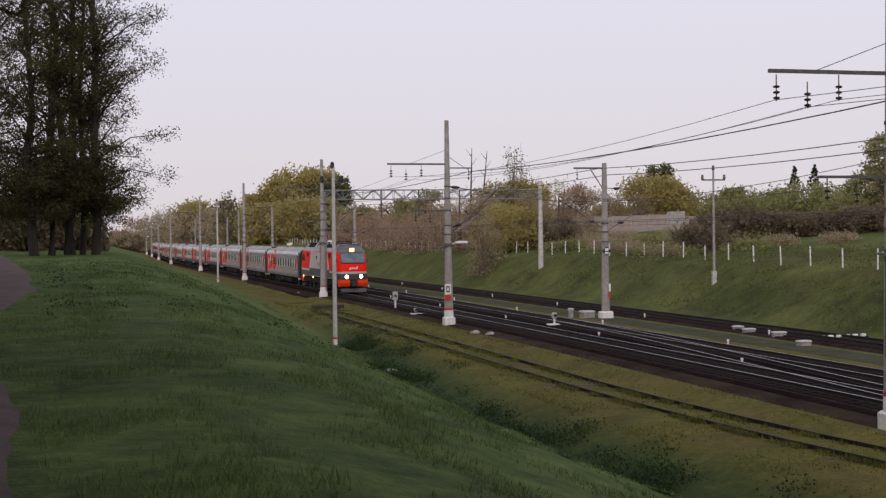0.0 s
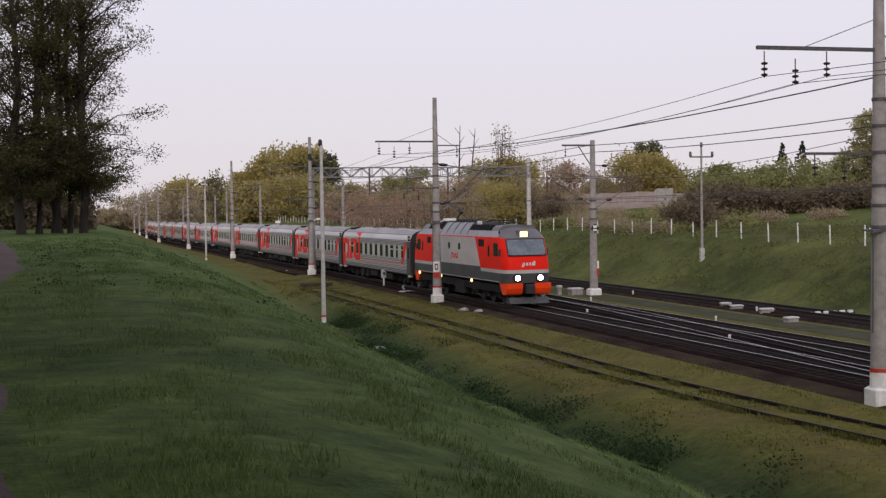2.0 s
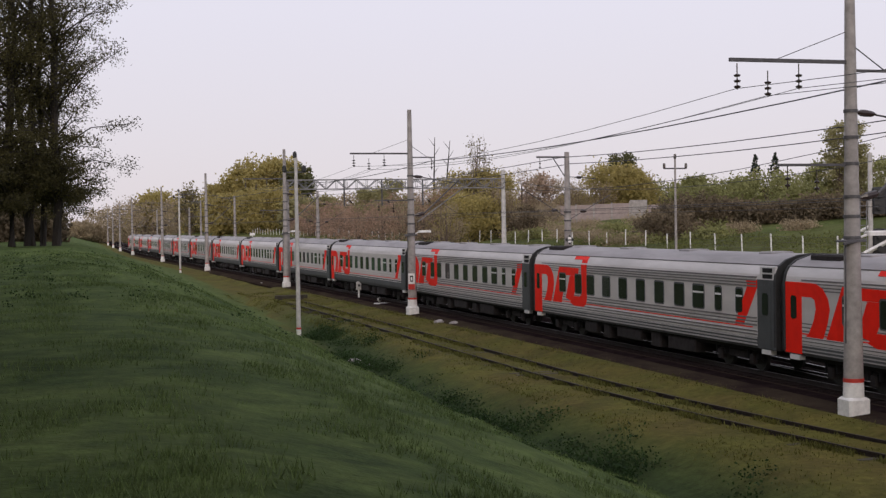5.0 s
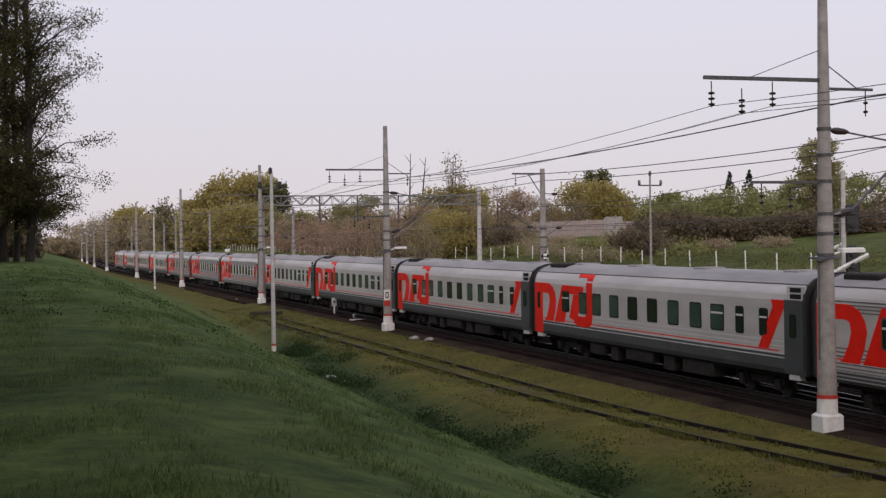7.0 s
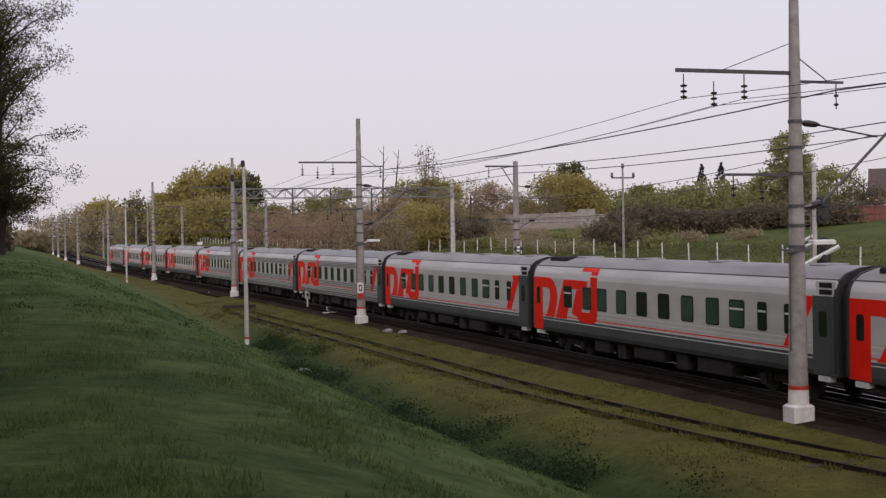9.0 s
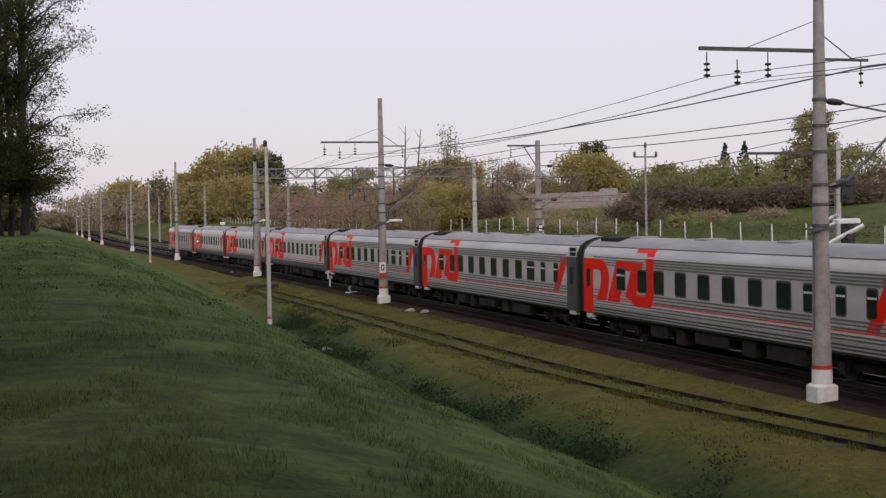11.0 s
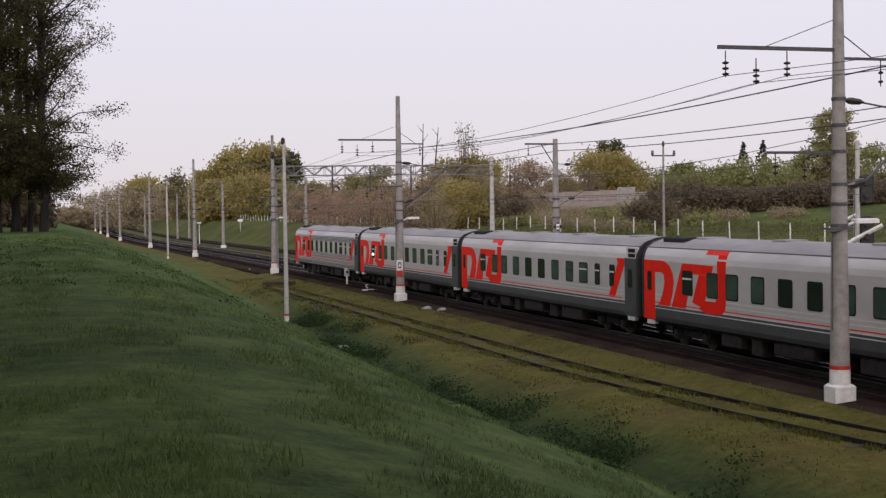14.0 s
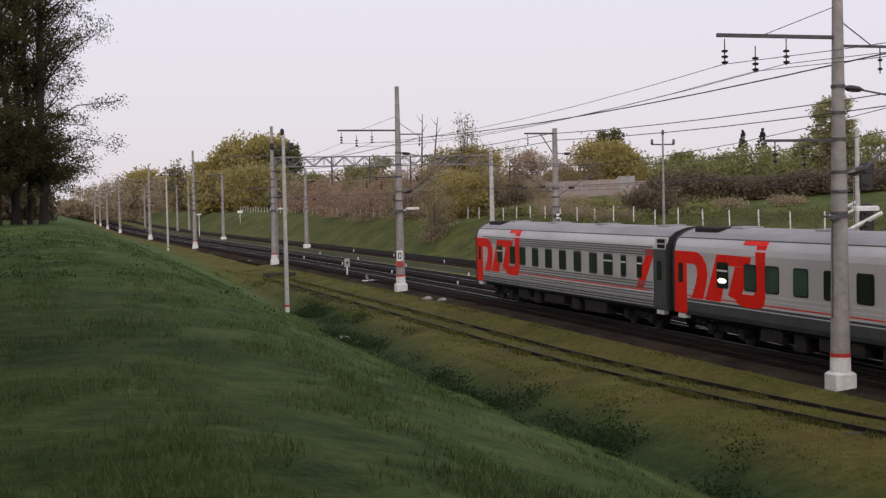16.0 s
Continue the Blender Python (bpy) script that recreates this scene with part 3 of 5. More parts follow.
    for h in (0.4, 0.8, 1.2):
        part("strand", Shape().tube([(a, b, c + h) for a, b, c in ends], 0.008, 3), M_STEEL, root, "thin wire strand")


fence()


def utility_pole(x, y, h):
    z = land(x, y)[0]
    root = thing("power_pole", pose(x, y, z), "slim concrete power pole with a small crossarm", "power pole")
    part("foot", Shape().box(-0.17, 0.17, -0.15, 0.15, -0.4, 0.9, 0.03), M_CONCRETE_L, root)
    part("shaft", round_pole(h, 0.11, 0.07, 0), M_CONCRETE, root, "", True)
    part("crossarm", Shape().box(-0.95, 0.95, -0.04, 0.04, h - 0.85, h - 0.75), M_STEEL, root)
    for ix, iz in ((-0.9, h - 0.6), (0.9, h - 0.6), (0, h + 0.1)):
        part("insulator", Shape().tube([(ix, 0, iz - 0.2), (ix, 0, iz - 0.1), (ix, 0, iz + 0.2)], [0.05, 0.12, 0.09], 8), M_INSUL, root)


utility_pole(44.1, 91.0, 8.6)


def signal_mast(x, y):
    root = thing("signal_mast", pose(x, y, -0.4, 0, 0, -30), "grey signal mast with ladder and black lamp heads", "railway signal")
    part("mast", Shape().tube([(0, 0, 0), (0, 0, 9.6)], [0.16, 0.12], 10), M_CONCRETE_L, root, "", True)
    for s in (-0.55, -0.2):
        part("ladder_rail", Shape().tube([(s - 0.1, -0.35, 0), (s, -0.2, 7.2)], 0.03, 5), M_TRUSS, root)
    for i in range(18):
        z = 0.4 + i * 0.37
        part("rung", Shape().tube([(-0.6, -0.33, z), (-0.25, -0.33, z)], 0.018, 4), M_TRUSS, root)
    for z in (6.2, 3.9):
        head = part("lamp_head", Shape().box(0.1, 0.85, -0.25, 0.15, z, z + 1.5, 0.1), M_BLACK, root, "black lamp head")
        for k in range(2):
            part("hood", Shape().tube([(0.47, -0.2, z + 0.4 + 0.7 * k), (0.47, -0.6, z + 0.38 + 0.7 * k)], 0.16, 10), M_BLACK, head)
    part("bracket", Shape().box(-0.06, 0.06, -0.1, 0.1, 4.0, 5.6).tube([(-1.5, 0, 4.75), (0.0, 0, 5.55)], 0.09, 4).tube([(-0.6, -0.3, 3.9), (1.3, -0.3, 4.9)], 0.12, 4), M_WHITE, root, "white steel bracket")


signal_mast(42.6, 63.5)


def dwarf_signal(x, y, z, h=1.1):
    root = thing("dwarf_signal", pose(x, y, z, 0, 0, random.uniform(-10, 10)), "short pale dwarf signal in the ballast", "railway signal", "dwarf signals")
    part("post", Shape().tube([(0, 0, -0.2), (0, 0, h)], 0.07, 8), M_WHITE, root)
    w = 0.09 + 0.08 * h
    part("head", Shape().box(-w, w, -0.12, 0.12, h * 0.55, h, 0.04), M_CONCRETE_L, root, "pale grey head")
    part("hood", Shape().tube([(0, -0.13, h * 0.8), (0, -0.3, h * 0.79)], 0.1, 8), M_BLACK, root, "black hood")
    part("slab", Shape().box(-0.45, 0.45, -0.3, 0.3, -0.25, 0.08, 0.03), M_WHITE, root, "white base slab")


dwarf_signal(22.3, 104.5, -0.45, 1.5)
dwarf_signal(27.6, 80.2, -0.25, 0.8)
dwarf_signal(22.5, 98.0, -0.45, 0.5)


def trackside_box(x, y, z, w, d, h, label="pale grey trackside equipment box on the ballast edge", rz=0.0, m=None):
    root = thing("trackside_box", pose(x, y, z, 0, 0, rz), label, "equipment box", "trackside boxes")
    part("case", Shape().box(-w / 2, w / 2, -d / 2, d / 2, -0.15, h * 0.75, 0.05), m or M_CONCRETE, root)
    part("lid", Shape().box(-w / 2 - 0.04, w / 2 + 0.04, -d / 2 - 0.04, d / 2 + 0.04, h * 0.75, h, 0.05), M_CONCRETE_L, root, "pale lid")


for q in ((32.6, 87.6, -0.3, 0.9, 0.7, 0.45), (36.3, 66.8, -0.34, 0.75, 0.45, 0.34), (34.9, 61.6, -0.34, 0.7, 0.45, 0.28), (36.6, 72.3, -0.34, 0.7, 0.4, 0.3), (36.2, 70.2, -0.34, 0.7, 0.4, 0.3),
          (22.7, 101.5, -0.5, 1.8, 0.9, 0.2), (22.6, 96.3, -0.5, 1.6, 0.8, 0.25), (23.0, 92.0, -0.5, 1.5, 0.9, 0.2), (20.0, 141.0, -0.8, 1.3, 0.8, 0.4), (31.7, 88.5, -0.3, 0.3, 0.3, 0.6)):
    trackside_box(*q, rz=random.uniform(-12, 12))


def marker_stake(x, y, z=-0.3, h=0.4):
    root = thing("marker_stake", pose(x, y, z), "small white marker stake beside the rails", "marker", "white marker stakes")
    h *= 0.6
    part("stake", Shape().tube([(0, 0, -0.1), (0, 0, h)], [0.06, 0.05], 7), M_WHITE, root)
    part("cap", Shape().tube([(0, 0, h), (0, 0, h + 0.06)], [0.08, 0.05], 7), M_WHITE, root)


for y in range(46, 150, 17):
    marker_stake(TRACK_B + 2.1 + bend(y), y)
    marker_stake(TRACK_C - 1.5 + bend(y), y + 5)
    marker_stake((TRACK_A + TRACK_B) / 2 + bend(y), y + 8, -0.24, 0.22)


def chevron_board(x, y):
    root = thing("striped_barrier", pose(x, y, -0.2, 0, 0, 8), "low black and white striped clearance bar", "barrier")
    for i in range(6):
        part("stripe", Shape().box(i * 0.55, i * 0.55 + 0.3, -0.08, 0.08, 0.0, 0.14, 0.02), M_WHITE, root)
    part("bar", Shape().box(-0.1, 3.2, -0.06, 0.06, -0.15, 0.03), M_BLACK, root)


chevron_board(37.2, 63.9)


def buffer_beam(x, y):
    root = thing("buffer_stop", pose(x, y, -0.65, 0, 0, heading(y)), "dark timber beam at the siding's end", "buffer stop")
    part("beam", Shape().box(-1.4, 1.4, -0.15, 0.15, 0.15, 0.45, 0.04), M_SLEEPER_OLD, root)
    for s in (-0.9, 0.9):
        part("block", Shape().box(s - 0.15, s + 0.15, -0.12, 0.5, -0.2, 0.15, 0.03), M_SLEEPER_OLD, root)


buffer_beam(17.7, 110.5)


def lamp_post(x, y, h):
    root = thing("lamp_post", pose(x, y, -0.4 + grade(y)), "short white lamp post beyond the main line", "lamp post")
    part("post", Shape().tube([(0, 0, -0.1), (0, 0, h)], [0.09, 0.07], 8), M_WHITE, root)
    part("lamp_head", Shape().box(-0.45, 0.45, -0.2, 0.2, h, h + 0.25, 0.06), M_WHITE, root, "pale lamp head")


lamp_post(26.7, 266.0, 4.2)


def sign_post(x, y, h):
    root = thing("sign_post", pose(x, y, land(x, y)[0]), "small white signboard on a thin post", "sign")
    part("post", Shape().tube([(0, 0, -0.2), (0, 0, h)], 0.06, 8), M_WHITE, root)
    part("board", Shape().box(-0.55, 0.55, -0.05, 0.03, h - 0.1, h + 0.45, 0.02), M_WHITE, root, "blank white board")


sign_post(36.9, 281.0, 2.2)


# ---- the train ----
M_CAR_LIGHT = mat("carriage_pale_grey", (0.50, 0.465, 0.455), 0.42, 0.1, scale=1.2, vary=0.10, stretch=(1, 0.3, 1))
M_CAR_DARK = mat("carriage_dark_grey", (0.055, 0.058, 0.062), 0.55, 0.1, scale=1.2, vary=0.2)
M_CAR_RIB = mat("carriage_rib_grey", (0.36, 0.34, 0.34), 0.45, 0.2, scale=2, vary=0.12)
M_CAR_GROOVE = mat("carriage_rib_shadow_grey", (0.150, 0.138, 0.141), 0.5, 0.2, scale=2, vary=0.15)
M_CAR_ROOF = mat("carriage_roof_grey", (0.54, 0.51, 0.51), 0.5, 0.1, scale=0.7, vary=0.16, stretch=(1, 0.25, 1))
M_CAR_RED = mat("railway_red", (0.80, 0.017, 0.007), 0.5, scale=1.5, vary=0.1, spec=0.10)
M_CAR_ORANGE = mat("buffer_orange_red", (0.92, 0.065, 0.010), 0.5, scale=2, vary=0.1, spec=0.2)
M_CAB_ROOF = mat("grey_cab_roof", (0.115, 0.108, 0.118), 0.5, 0.1, scale=1.5, vary=0.15)
M_ROOF_TOP = mat("darker_roof_top", (0.27, 0.25, 0.255), 0.6, 0.1, scale=0.7, vary=0.25, stretch=(1, 0.25, 1))
M_WELL = mat("dark_roof_recess", (0.012, 0.011, 0.012), 0.9, scale=3, vary=0.4, spec=0.1)
M_CAR_WHITE = mat("carriage_white_line", (0.62, 0.60, 0.60), 0.5, scale=2, vary=0.1)
M_UNDER = mat("grimy_underframe", (0.016, 0.015, 0.016), 0.9, 0.0, scale=3, vary=0.4, spec=0.2)
M_UNDER_L = mat("dusty_underframe_box", (0.026, 0.022, 0.022), 0.85, 0.0, scale=3, vary=0.4, spec=0.2)
M_WHEEL = mat("wheel_steel", (0.05, 0.047, 0.047), 0.6, 0.5, scale=4, vary=0.3)
M_GLASS = mat("dark_carriage_glass", (0.012, 0.015, 0.016), 0.09, scale=0.8, vary=0.5, spec=0.45)
M_GLASS_G = mat("paler_green_glass", (0.040, 0.066, 0.058), 0.1, scale=0.8, vary=0.3)
M_RUBBER = mat("gangway_rubber", (0.022, 0.021, 0.022), 0.8, scale=4, vary=0.3)
M_SILVER = mat("silver_roof_hatch", (0.27, 0.265, 0.285), 0.5, 0.2, scale=1.5, vary=0.15)
M_LAMP = mat("headlamp_glow", (1.0, 0.93, 0.80), 0.3, emit=9.0, vary=0.0)
M_LAMP_TOP = mat("top_lamp_glow", (1.0, 0.70, 0.36), 0.3, emit=1.7, vary=0.0)
M_LAMP_SIDE = mat("side_lamp_glow", (1.0, 0.68, 0.28), 0.3, emit=2.4, vary=0.0)
M_ROOM_LAMP = mat("lit_compartment_lamp", (1.0, 0.94, 0.80), 0.3, emit=1.6, vary=0.0)

CAR_HALF = [(1.50, 0.95), (1.55, 1.12), (1.55, 3.45), (1.51, 3.70), (1.38, 3.96), (1.08, 4.19), (0.58, 4.35), (0.0, 4.40)]


def mirrored(half):
    return [(-x, z) for x, z in half] + [(x, z) for x, z in half[::-1] if x > 0]


def pane(sh, s, y, w, z0, z1, x=1.55, depth=0.012, cut=0.07):
    """A plate with clipped corners on the side s of a body."""
    a, b = y - w / 2, y + w / 2
    c = min(cut, w / 3)
    o = [(a + c, z0), (b - c, z0), (b, z0 + c), (b, z1 - c), (b - c, z1), (a + c, z1), (a, z1 - c), (a, z0 + c)]
    return sh.slab(o, s * (x - 0.02), s * (x + depth))


def stroke(sh, s, pts, w, x=1.55, depth=0.008):
    """A broad painted stroke along pts (y, z), as one plate."""
    left, right = [], []
    for i, (y, z) in enumerate(pts):
        a, b = pts[max(i - 1, 0)], pts[min(i + 1, len(pts) - 1)]
        l = math.hypot(b[0] - a[0], b[1] - a[1])
        u, v = (b[0] - a[0]) / l, (b[1] - a[1]) / l
        left.append((y - v * w / 2, z + u * w / 2))
        right.append((y + v * w / 2, z - u * w / 2))
    k = len(pts)
    ring = left + right
    vs = [(s * (x - 0.02), y, z) for y, z in ring] + [(s * (x + depth), y, z) for y, z in ring]
    fs = [(0, k, 3 * k, 2 * k), (k - 1, 3 * k - 1, 4 * k - 1, 2 * k - 1)]
    for i in range(k - 1):
        fs += [(i, i + 1, k + i + 1, k + i), (2 * k + i, 3 * k + i, 3 * k + i + 1, 2 * k + i + 1), (i, 2 * k + i, 2 * k + i + 1, i + 1), (k + i, k + i + 1, 3 * k + i + 1, 3 * k + i)]
    return sh.add(vs, fs)


def bogie(root, y, axles, r=0.47, label="grimy steel bogie"):
    b = part("bogie", Shape().box(-1.05, -0.9, y - axles[-1] - 0.5, y + axles[-1] + 0.5, 0.42, 0.72, 0.05).box(0.9, 1.05, y - axles[-1] - 0.5, y + axles[-1] + 0.5, 0.42, 0.72, 0.05)
             .box(-0.95, 0.95, y - 0.25, y + 0.25, 0.45, 0.85), M_UNDER_L, root, label)
    for a in axles:
        for s in (-1, 1):
            w = Shape()
            w.tube([(s * 0.70, y + a, r), (s * 0.74, y + a, r), (s * 0.84, y + a, r)], [r + 0.03, r, r], 18)
            part("wheel", w, M_WHEEL, b)
            part("axle_box", Shape().box(min(s * 0.98, s * 1.22), max(s * 0.98, s * 1.22), y + a - 0.17, y + a + 0.17, r - 0.2, r + 0.2, 0.05), M_UNDER_L, b)
            for q in (-0.32, 0.32):
                part("spring", Shape().tube([(s * 1.08, y + a + q, 0.45), (s * 1.08, y + a + q, 0.95)], 0.1, 8), M_UNDER, b)


# red corner graphic as outlines in (y, z): door stroke and bowl, two slants under a bar, hook with a tall stem
LOGO = [
    [(11.9, 1.0), (10.85, 1.0), (10.85, 2.98), (10.25, 2.98), (10.05, 2.90), (9.98, 2.60), (10.12, 2.20), (10.42, 1.74), (10.62, 1.62), (9.55, 1.62), (9.30, 2.10), (9.15, 2.62), (9.25, 2.98), (9.55, 3.30), (9.95, 3.45), (10.3, 3.47), (11.9, 3.47)],
    [(9.36, 1.62), (8.16, 1.62), (7.62, 2.95), (7.62, 3.42), (8.42, 3.42)],
    [(7.60, 3.42), (7.60, 3.02), (6.72, 3.02), (6.05, 3.02), (5.90, 3.40)],
    [(7.60, 1.90), (6.72, 1.72), (6.05, 3.01), (7.05, 3.01)],
    [(7.02, 1.68), (6.55, 1.55), (5.35, 1.55), (5.05, 1.70), (4.95, 2.0), (4.95, 3.60), (5.60, 3.60), (5.60, 2.22), (5.75, 2.03), (6.75, 2.03)],
]


def carriage(ribbed, lit=False):
    root = thing("passenger_carriage", Matrix(), "pale grey passenger carriage, ribbed sides, red corner graphics and dark skirt" if ribbed else
                 "pale grey smooth-sided passenger carriage with red corner graphics and dark skirt", "railway carriage", "carriages of the train")
    e = 12.0
    ends = [(0, -e, 0), (0, e, 0)]
    low = 1.36 if ribbed else 1.62
    body = Shape().sweep(mirrored([(1.55, low), (1.55, 3.45), (1.51, 3.66)]), ends)
    part("body_side", body, M_CAR_LIGHT, root)
    part("skirt", Shape().sweep(mirrored([(1.50, 0.95), (1.55, 1.12), (1.55, low)]), ends), M_CAR_DARK, root, "dark grey lower side")
    part("roof_edge", Shape().sweep(mirrored([(1.51, 3.66), (1.46, 3.82), (1.34, 4.0)]), ends), M_CAR_ROOF, root, "pale curved roof edge", True)
    part("roof", Shape().sweep(mirrored([(1.34, 4.0), (1.08, 4.19), (0.58, 4.35), (0.0, 4.40)]), ends), M_ROOF_TOP, root, "rounded darker grey roof", True)
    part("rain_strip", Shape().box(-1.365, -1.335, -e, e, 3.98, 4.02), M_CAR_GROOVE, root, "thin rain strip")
    for s in (-1, 1):
        part("red_line", Shape().box(min(s * 1.54, s * 1.556), max(s * 1.54, s * 1.556), -10.4, e, 1.69, 1.73), M_CAR_RED, root, "thin red line")
        for z in (1.47, 1.60, 1.86, 2.03):
            part("white_line", Shape().box(min(s * 1.54, s * 1.556), max(s * 1.54, s * 1.556), -11.6, e - 0.9, z, z + 0.035), M_CAR_WHITE, root, "thin white line")
        for k, shape in enumerate(LOGO):
            part("red_stroke", Shape().slab(shape, s * 1.53, s * (1.558 + 0.0006 * k)), M_CAR_RED, root, "broad red painted stroke")
        edge = [(s * 1.525, 3.58), (s * 1.475, 3.83), (s * 1.352, 4.008), (s * 1.32, 3.99), (s * 1.44, 3.81), (s * 1.49, 3.58)]
        part("red_stroke", Shape().sweep(edge, [(0, 4.95, 0), (0, 5.60, 0)]), M_CAR_RED, root, "red stroke running over the roof edge")
        part("red_stroke", Shape().sweep([edge[1], edge[2], edge[3], edge[4]], [(0, 5.605, 0), (0, 6.60, 0)]), M_CAR_RED, root, "red stroke along the roof edge")
        part("end_panel", Shape().slab([(-e, 0.97), (-10.75, 0.97), (-10.75, 3.48), (-e, 3.48)], s * 1.53, s * 1.558), M_CAR_DARK, root, "dark grey end panel")
        part("red_slash", Shape().slab([(-10.74, 3.46), (-9.95, 3.46), (-10.05, 3.22), (-9.1, 1.75), (-9.75, 1.75), (-10.74, 3.18)], s * 1.53, s * 1.563), M_CAR_RED, root, "red slanting stripe")
        part("door", pane(Shape(), s, -11.3, 0.75, 1.0, 3.3, 1.556), M_CAR_DARK, root, "dark grey entrance door")
        part("door_window", pane(Shape(), s, -11.3, 0.4, 2.2, 3.0, 1.57), M_GLASS, root)
        part("door_window", pane(Shape(), s, 11.35, 0.36, 2.2, 3.0, 1.562), M_GLASS, root)
        for y in (-11.7, 10.95):
            part("door_step", Shape().box(min(s * 1.3, s * 1.54), max(s * 1.3, s * 1.54), y + 0.1, y + 0.7, 0.78, 0.95), M_CAR_WHITE, root, "pale door step")
        vent = part("vent_panel", Shape().slab([(-11.95, 3.5), (-10.9, 3.5), (-10.9, 3.95), (-11.95, 3.95)], s * 1.40, s * 1.53), M_CAR_ROOF, root, "vent panel in the roof edge")
        for k in range(2):
            part("slat", Shape().box(min(s * 1.4, s * 1.545), max(s * 1.4, s * 1.545), -11.75, -11.1, 3.52 + k * 0.22, 3.68 + k * 0.22), M_UNDER, vent, "dark vent slot")
        wins = [(-9.45, 0.46), (-7.85, 0.46), (-6.25, 0.88)] + [(-4.6 + 1.82 * k, 0.80) for k in range(6)] + [(5.98, 0.76), (8.0, 0.76)]
        for k, (y, w) in enumerate(wins):
            f = part("window_frame", pane(Shape(), s, y, w + 0.12, 2.15, 3.14), M_UNDER if not ribbed else M_CAR_DARK, root, "dark window frame")
            g = M_GLASS_G if (k * 7 + int(ribbed) * 3) % 5 in (1, 3, 4) and not ribbed else M_GLASS
            part("window_pane", pane(Shape(), s, y, w, 2.2, 3.08, 1.558), g, f, "dark reflecting glass")
            if w < 0.6 or k in (2, 10):
                part("window_bar", Shape().box(min(s * 1.56, s * 1.578), max(s * 1.56, s * 1.578), y - w / 2, y + w / 2, 2.78, 2.85), M_CAR_WHITE, f)
        if ribbed:
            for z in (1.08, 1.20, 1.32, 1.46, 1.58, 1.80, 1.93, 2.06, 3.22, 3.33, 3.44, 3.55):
                # Upper ribs are dark grey: the shade between ribs is in their colour.
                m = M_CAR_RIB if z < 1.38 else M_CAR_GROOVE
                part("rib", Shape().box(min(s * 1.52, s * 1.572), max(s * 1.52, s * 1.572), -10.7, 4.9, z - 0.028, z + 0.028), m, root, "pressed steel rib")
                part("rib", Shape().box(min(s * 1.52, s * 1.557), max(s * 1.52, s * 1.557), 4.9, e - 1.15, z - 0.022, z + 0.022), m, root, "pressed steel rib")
        if lit:
            part("lit_lamp", pane(Shape(), s, 8.0, 0.62, 2.35, 2.52, 1.574, cut=0.12), M_ROOM_LAMP, root, "glowing lamp behind the window")
    for s in (-1, 1):
        part("gangway", Shape().sweep(mirrored([(1.34, 1.0), (1.38, 3.3), (1.2, 3.85), (0.6, 4.15), (0, 4.2)]), [(0, s * e, 0), (0, s * (e + 0.268), 0)]), M_RUBBER, root, "black rubber gangway bellows")
        part("end_frame", Shape().sweep(mirrored([(1.53, 0.97), (1.57, 1.12), (1.57, 3.45), (1.53, 3.71), (1.40, 3.98), (1.10, 4.21), (0.60, 4.37), (0.0, 4.42)]), [(0, s * (e - 0.12), 0), (0, s * (e + 0.02), 0)]), M_RUBBER, root, "dark end frame")
        bogie(root, s * 8.5, (-1.2, 1.2))
        part("coupler", Shape().box(-0.3, 0.3, min(s * 11.5, s * 12.26), max(s * 11.5, s * 12.26), 0.75, 1.05, 0.04), M_UNDER, root)
    part("underframe", Shape().box(-1.3, 1.3, -11.8, 11.8, 0.8, 1.0), M_UNDER, root)
    for y0, y1, w, z0 in ((-5.6, -3.2, 1.4, 0.35), (-2.4, -1.5, 1.35, 0.28), (-0.6, 1.9, 1.4, 0.42), (2.8, 3.5, 1.35, 0.25), (4.2, 5.6, 1.4, 0.4)):
        part("equipment_box", Shape().box(-w, w, y0, y1, z0, 0.86, 0.05), M_UNDER_L, root, "dusty grey underframe box")
    for y in (-9.5, -3.0, 3.0, 8.8):
        part("roof_vent", Shape().box(-0.5, 0.5, y - 0.45, y + 0.45, 4.33, 4.44, 0.04), M_ROOF_TOP, root)
    part("air_intake", Shape().box(-1.0, 1.0, 9.3, 11.2, 4.2, 4.42, 0.06), M_UNDER_L, root, "dark roof hatch")
    return root


# -- locomotive --
def plan(z):
    """Half width and front reach of the body at the height z."""
    hw = curve(z, [(0.9, 1.46), (1.4, 1.5), (4.1, 1.5), (4.5, 1.28), (4.85, 0.95)])
    fr = curve(z, [(0.9, 10.2), (1.4, 10.38), (2.2, 10.42), (2.75, 10.34), (3.65, 9.93), (4.1, 9.62), (4.5, 9.05), (4.85, 8.3)])
    return hw, fr


def outline(z, grow=0.0):
    hw, fr = plan(z)
    hw, fr = hw + grow, fr + grow
    pts = []
    for sy in (-1, 1):
        arc = []
        for k in range(9):
            a = math.pi / 2 * k / 8
            arc.append((hw - 0.62 + 0.62 * math.cos(a) ** 0.8 if k < 8 else hw - 0.62, fr - 0.95 + 0.95 * math.sin(a) ** 0.8))
        arc = [(x, y) for x, y in arc]
        right = arc + [(0.0, fr + 0.06)]
        left = [(-x, y) for x, y in reversed(arc)]
        side = right + left
        pts += [(x if sy > 0 else -x, sy * (y + (0.4 if sy > 0 else 0))) for x, y in side]
    return pts


def band(sh, z0, z1, grow=0.0, keep=None, steps=1):
    for i in range(steps):
        a, b = z0 + (z1 - z0) * i / steps, z0 + (z1 - z0) * (i + 1) / steps
        p, q = outline(a, grow), outline(b, grow)
        k = len(p)
        vs = [(x, y, a) for x, y in p] + [(x, y, b) for x, y in q]
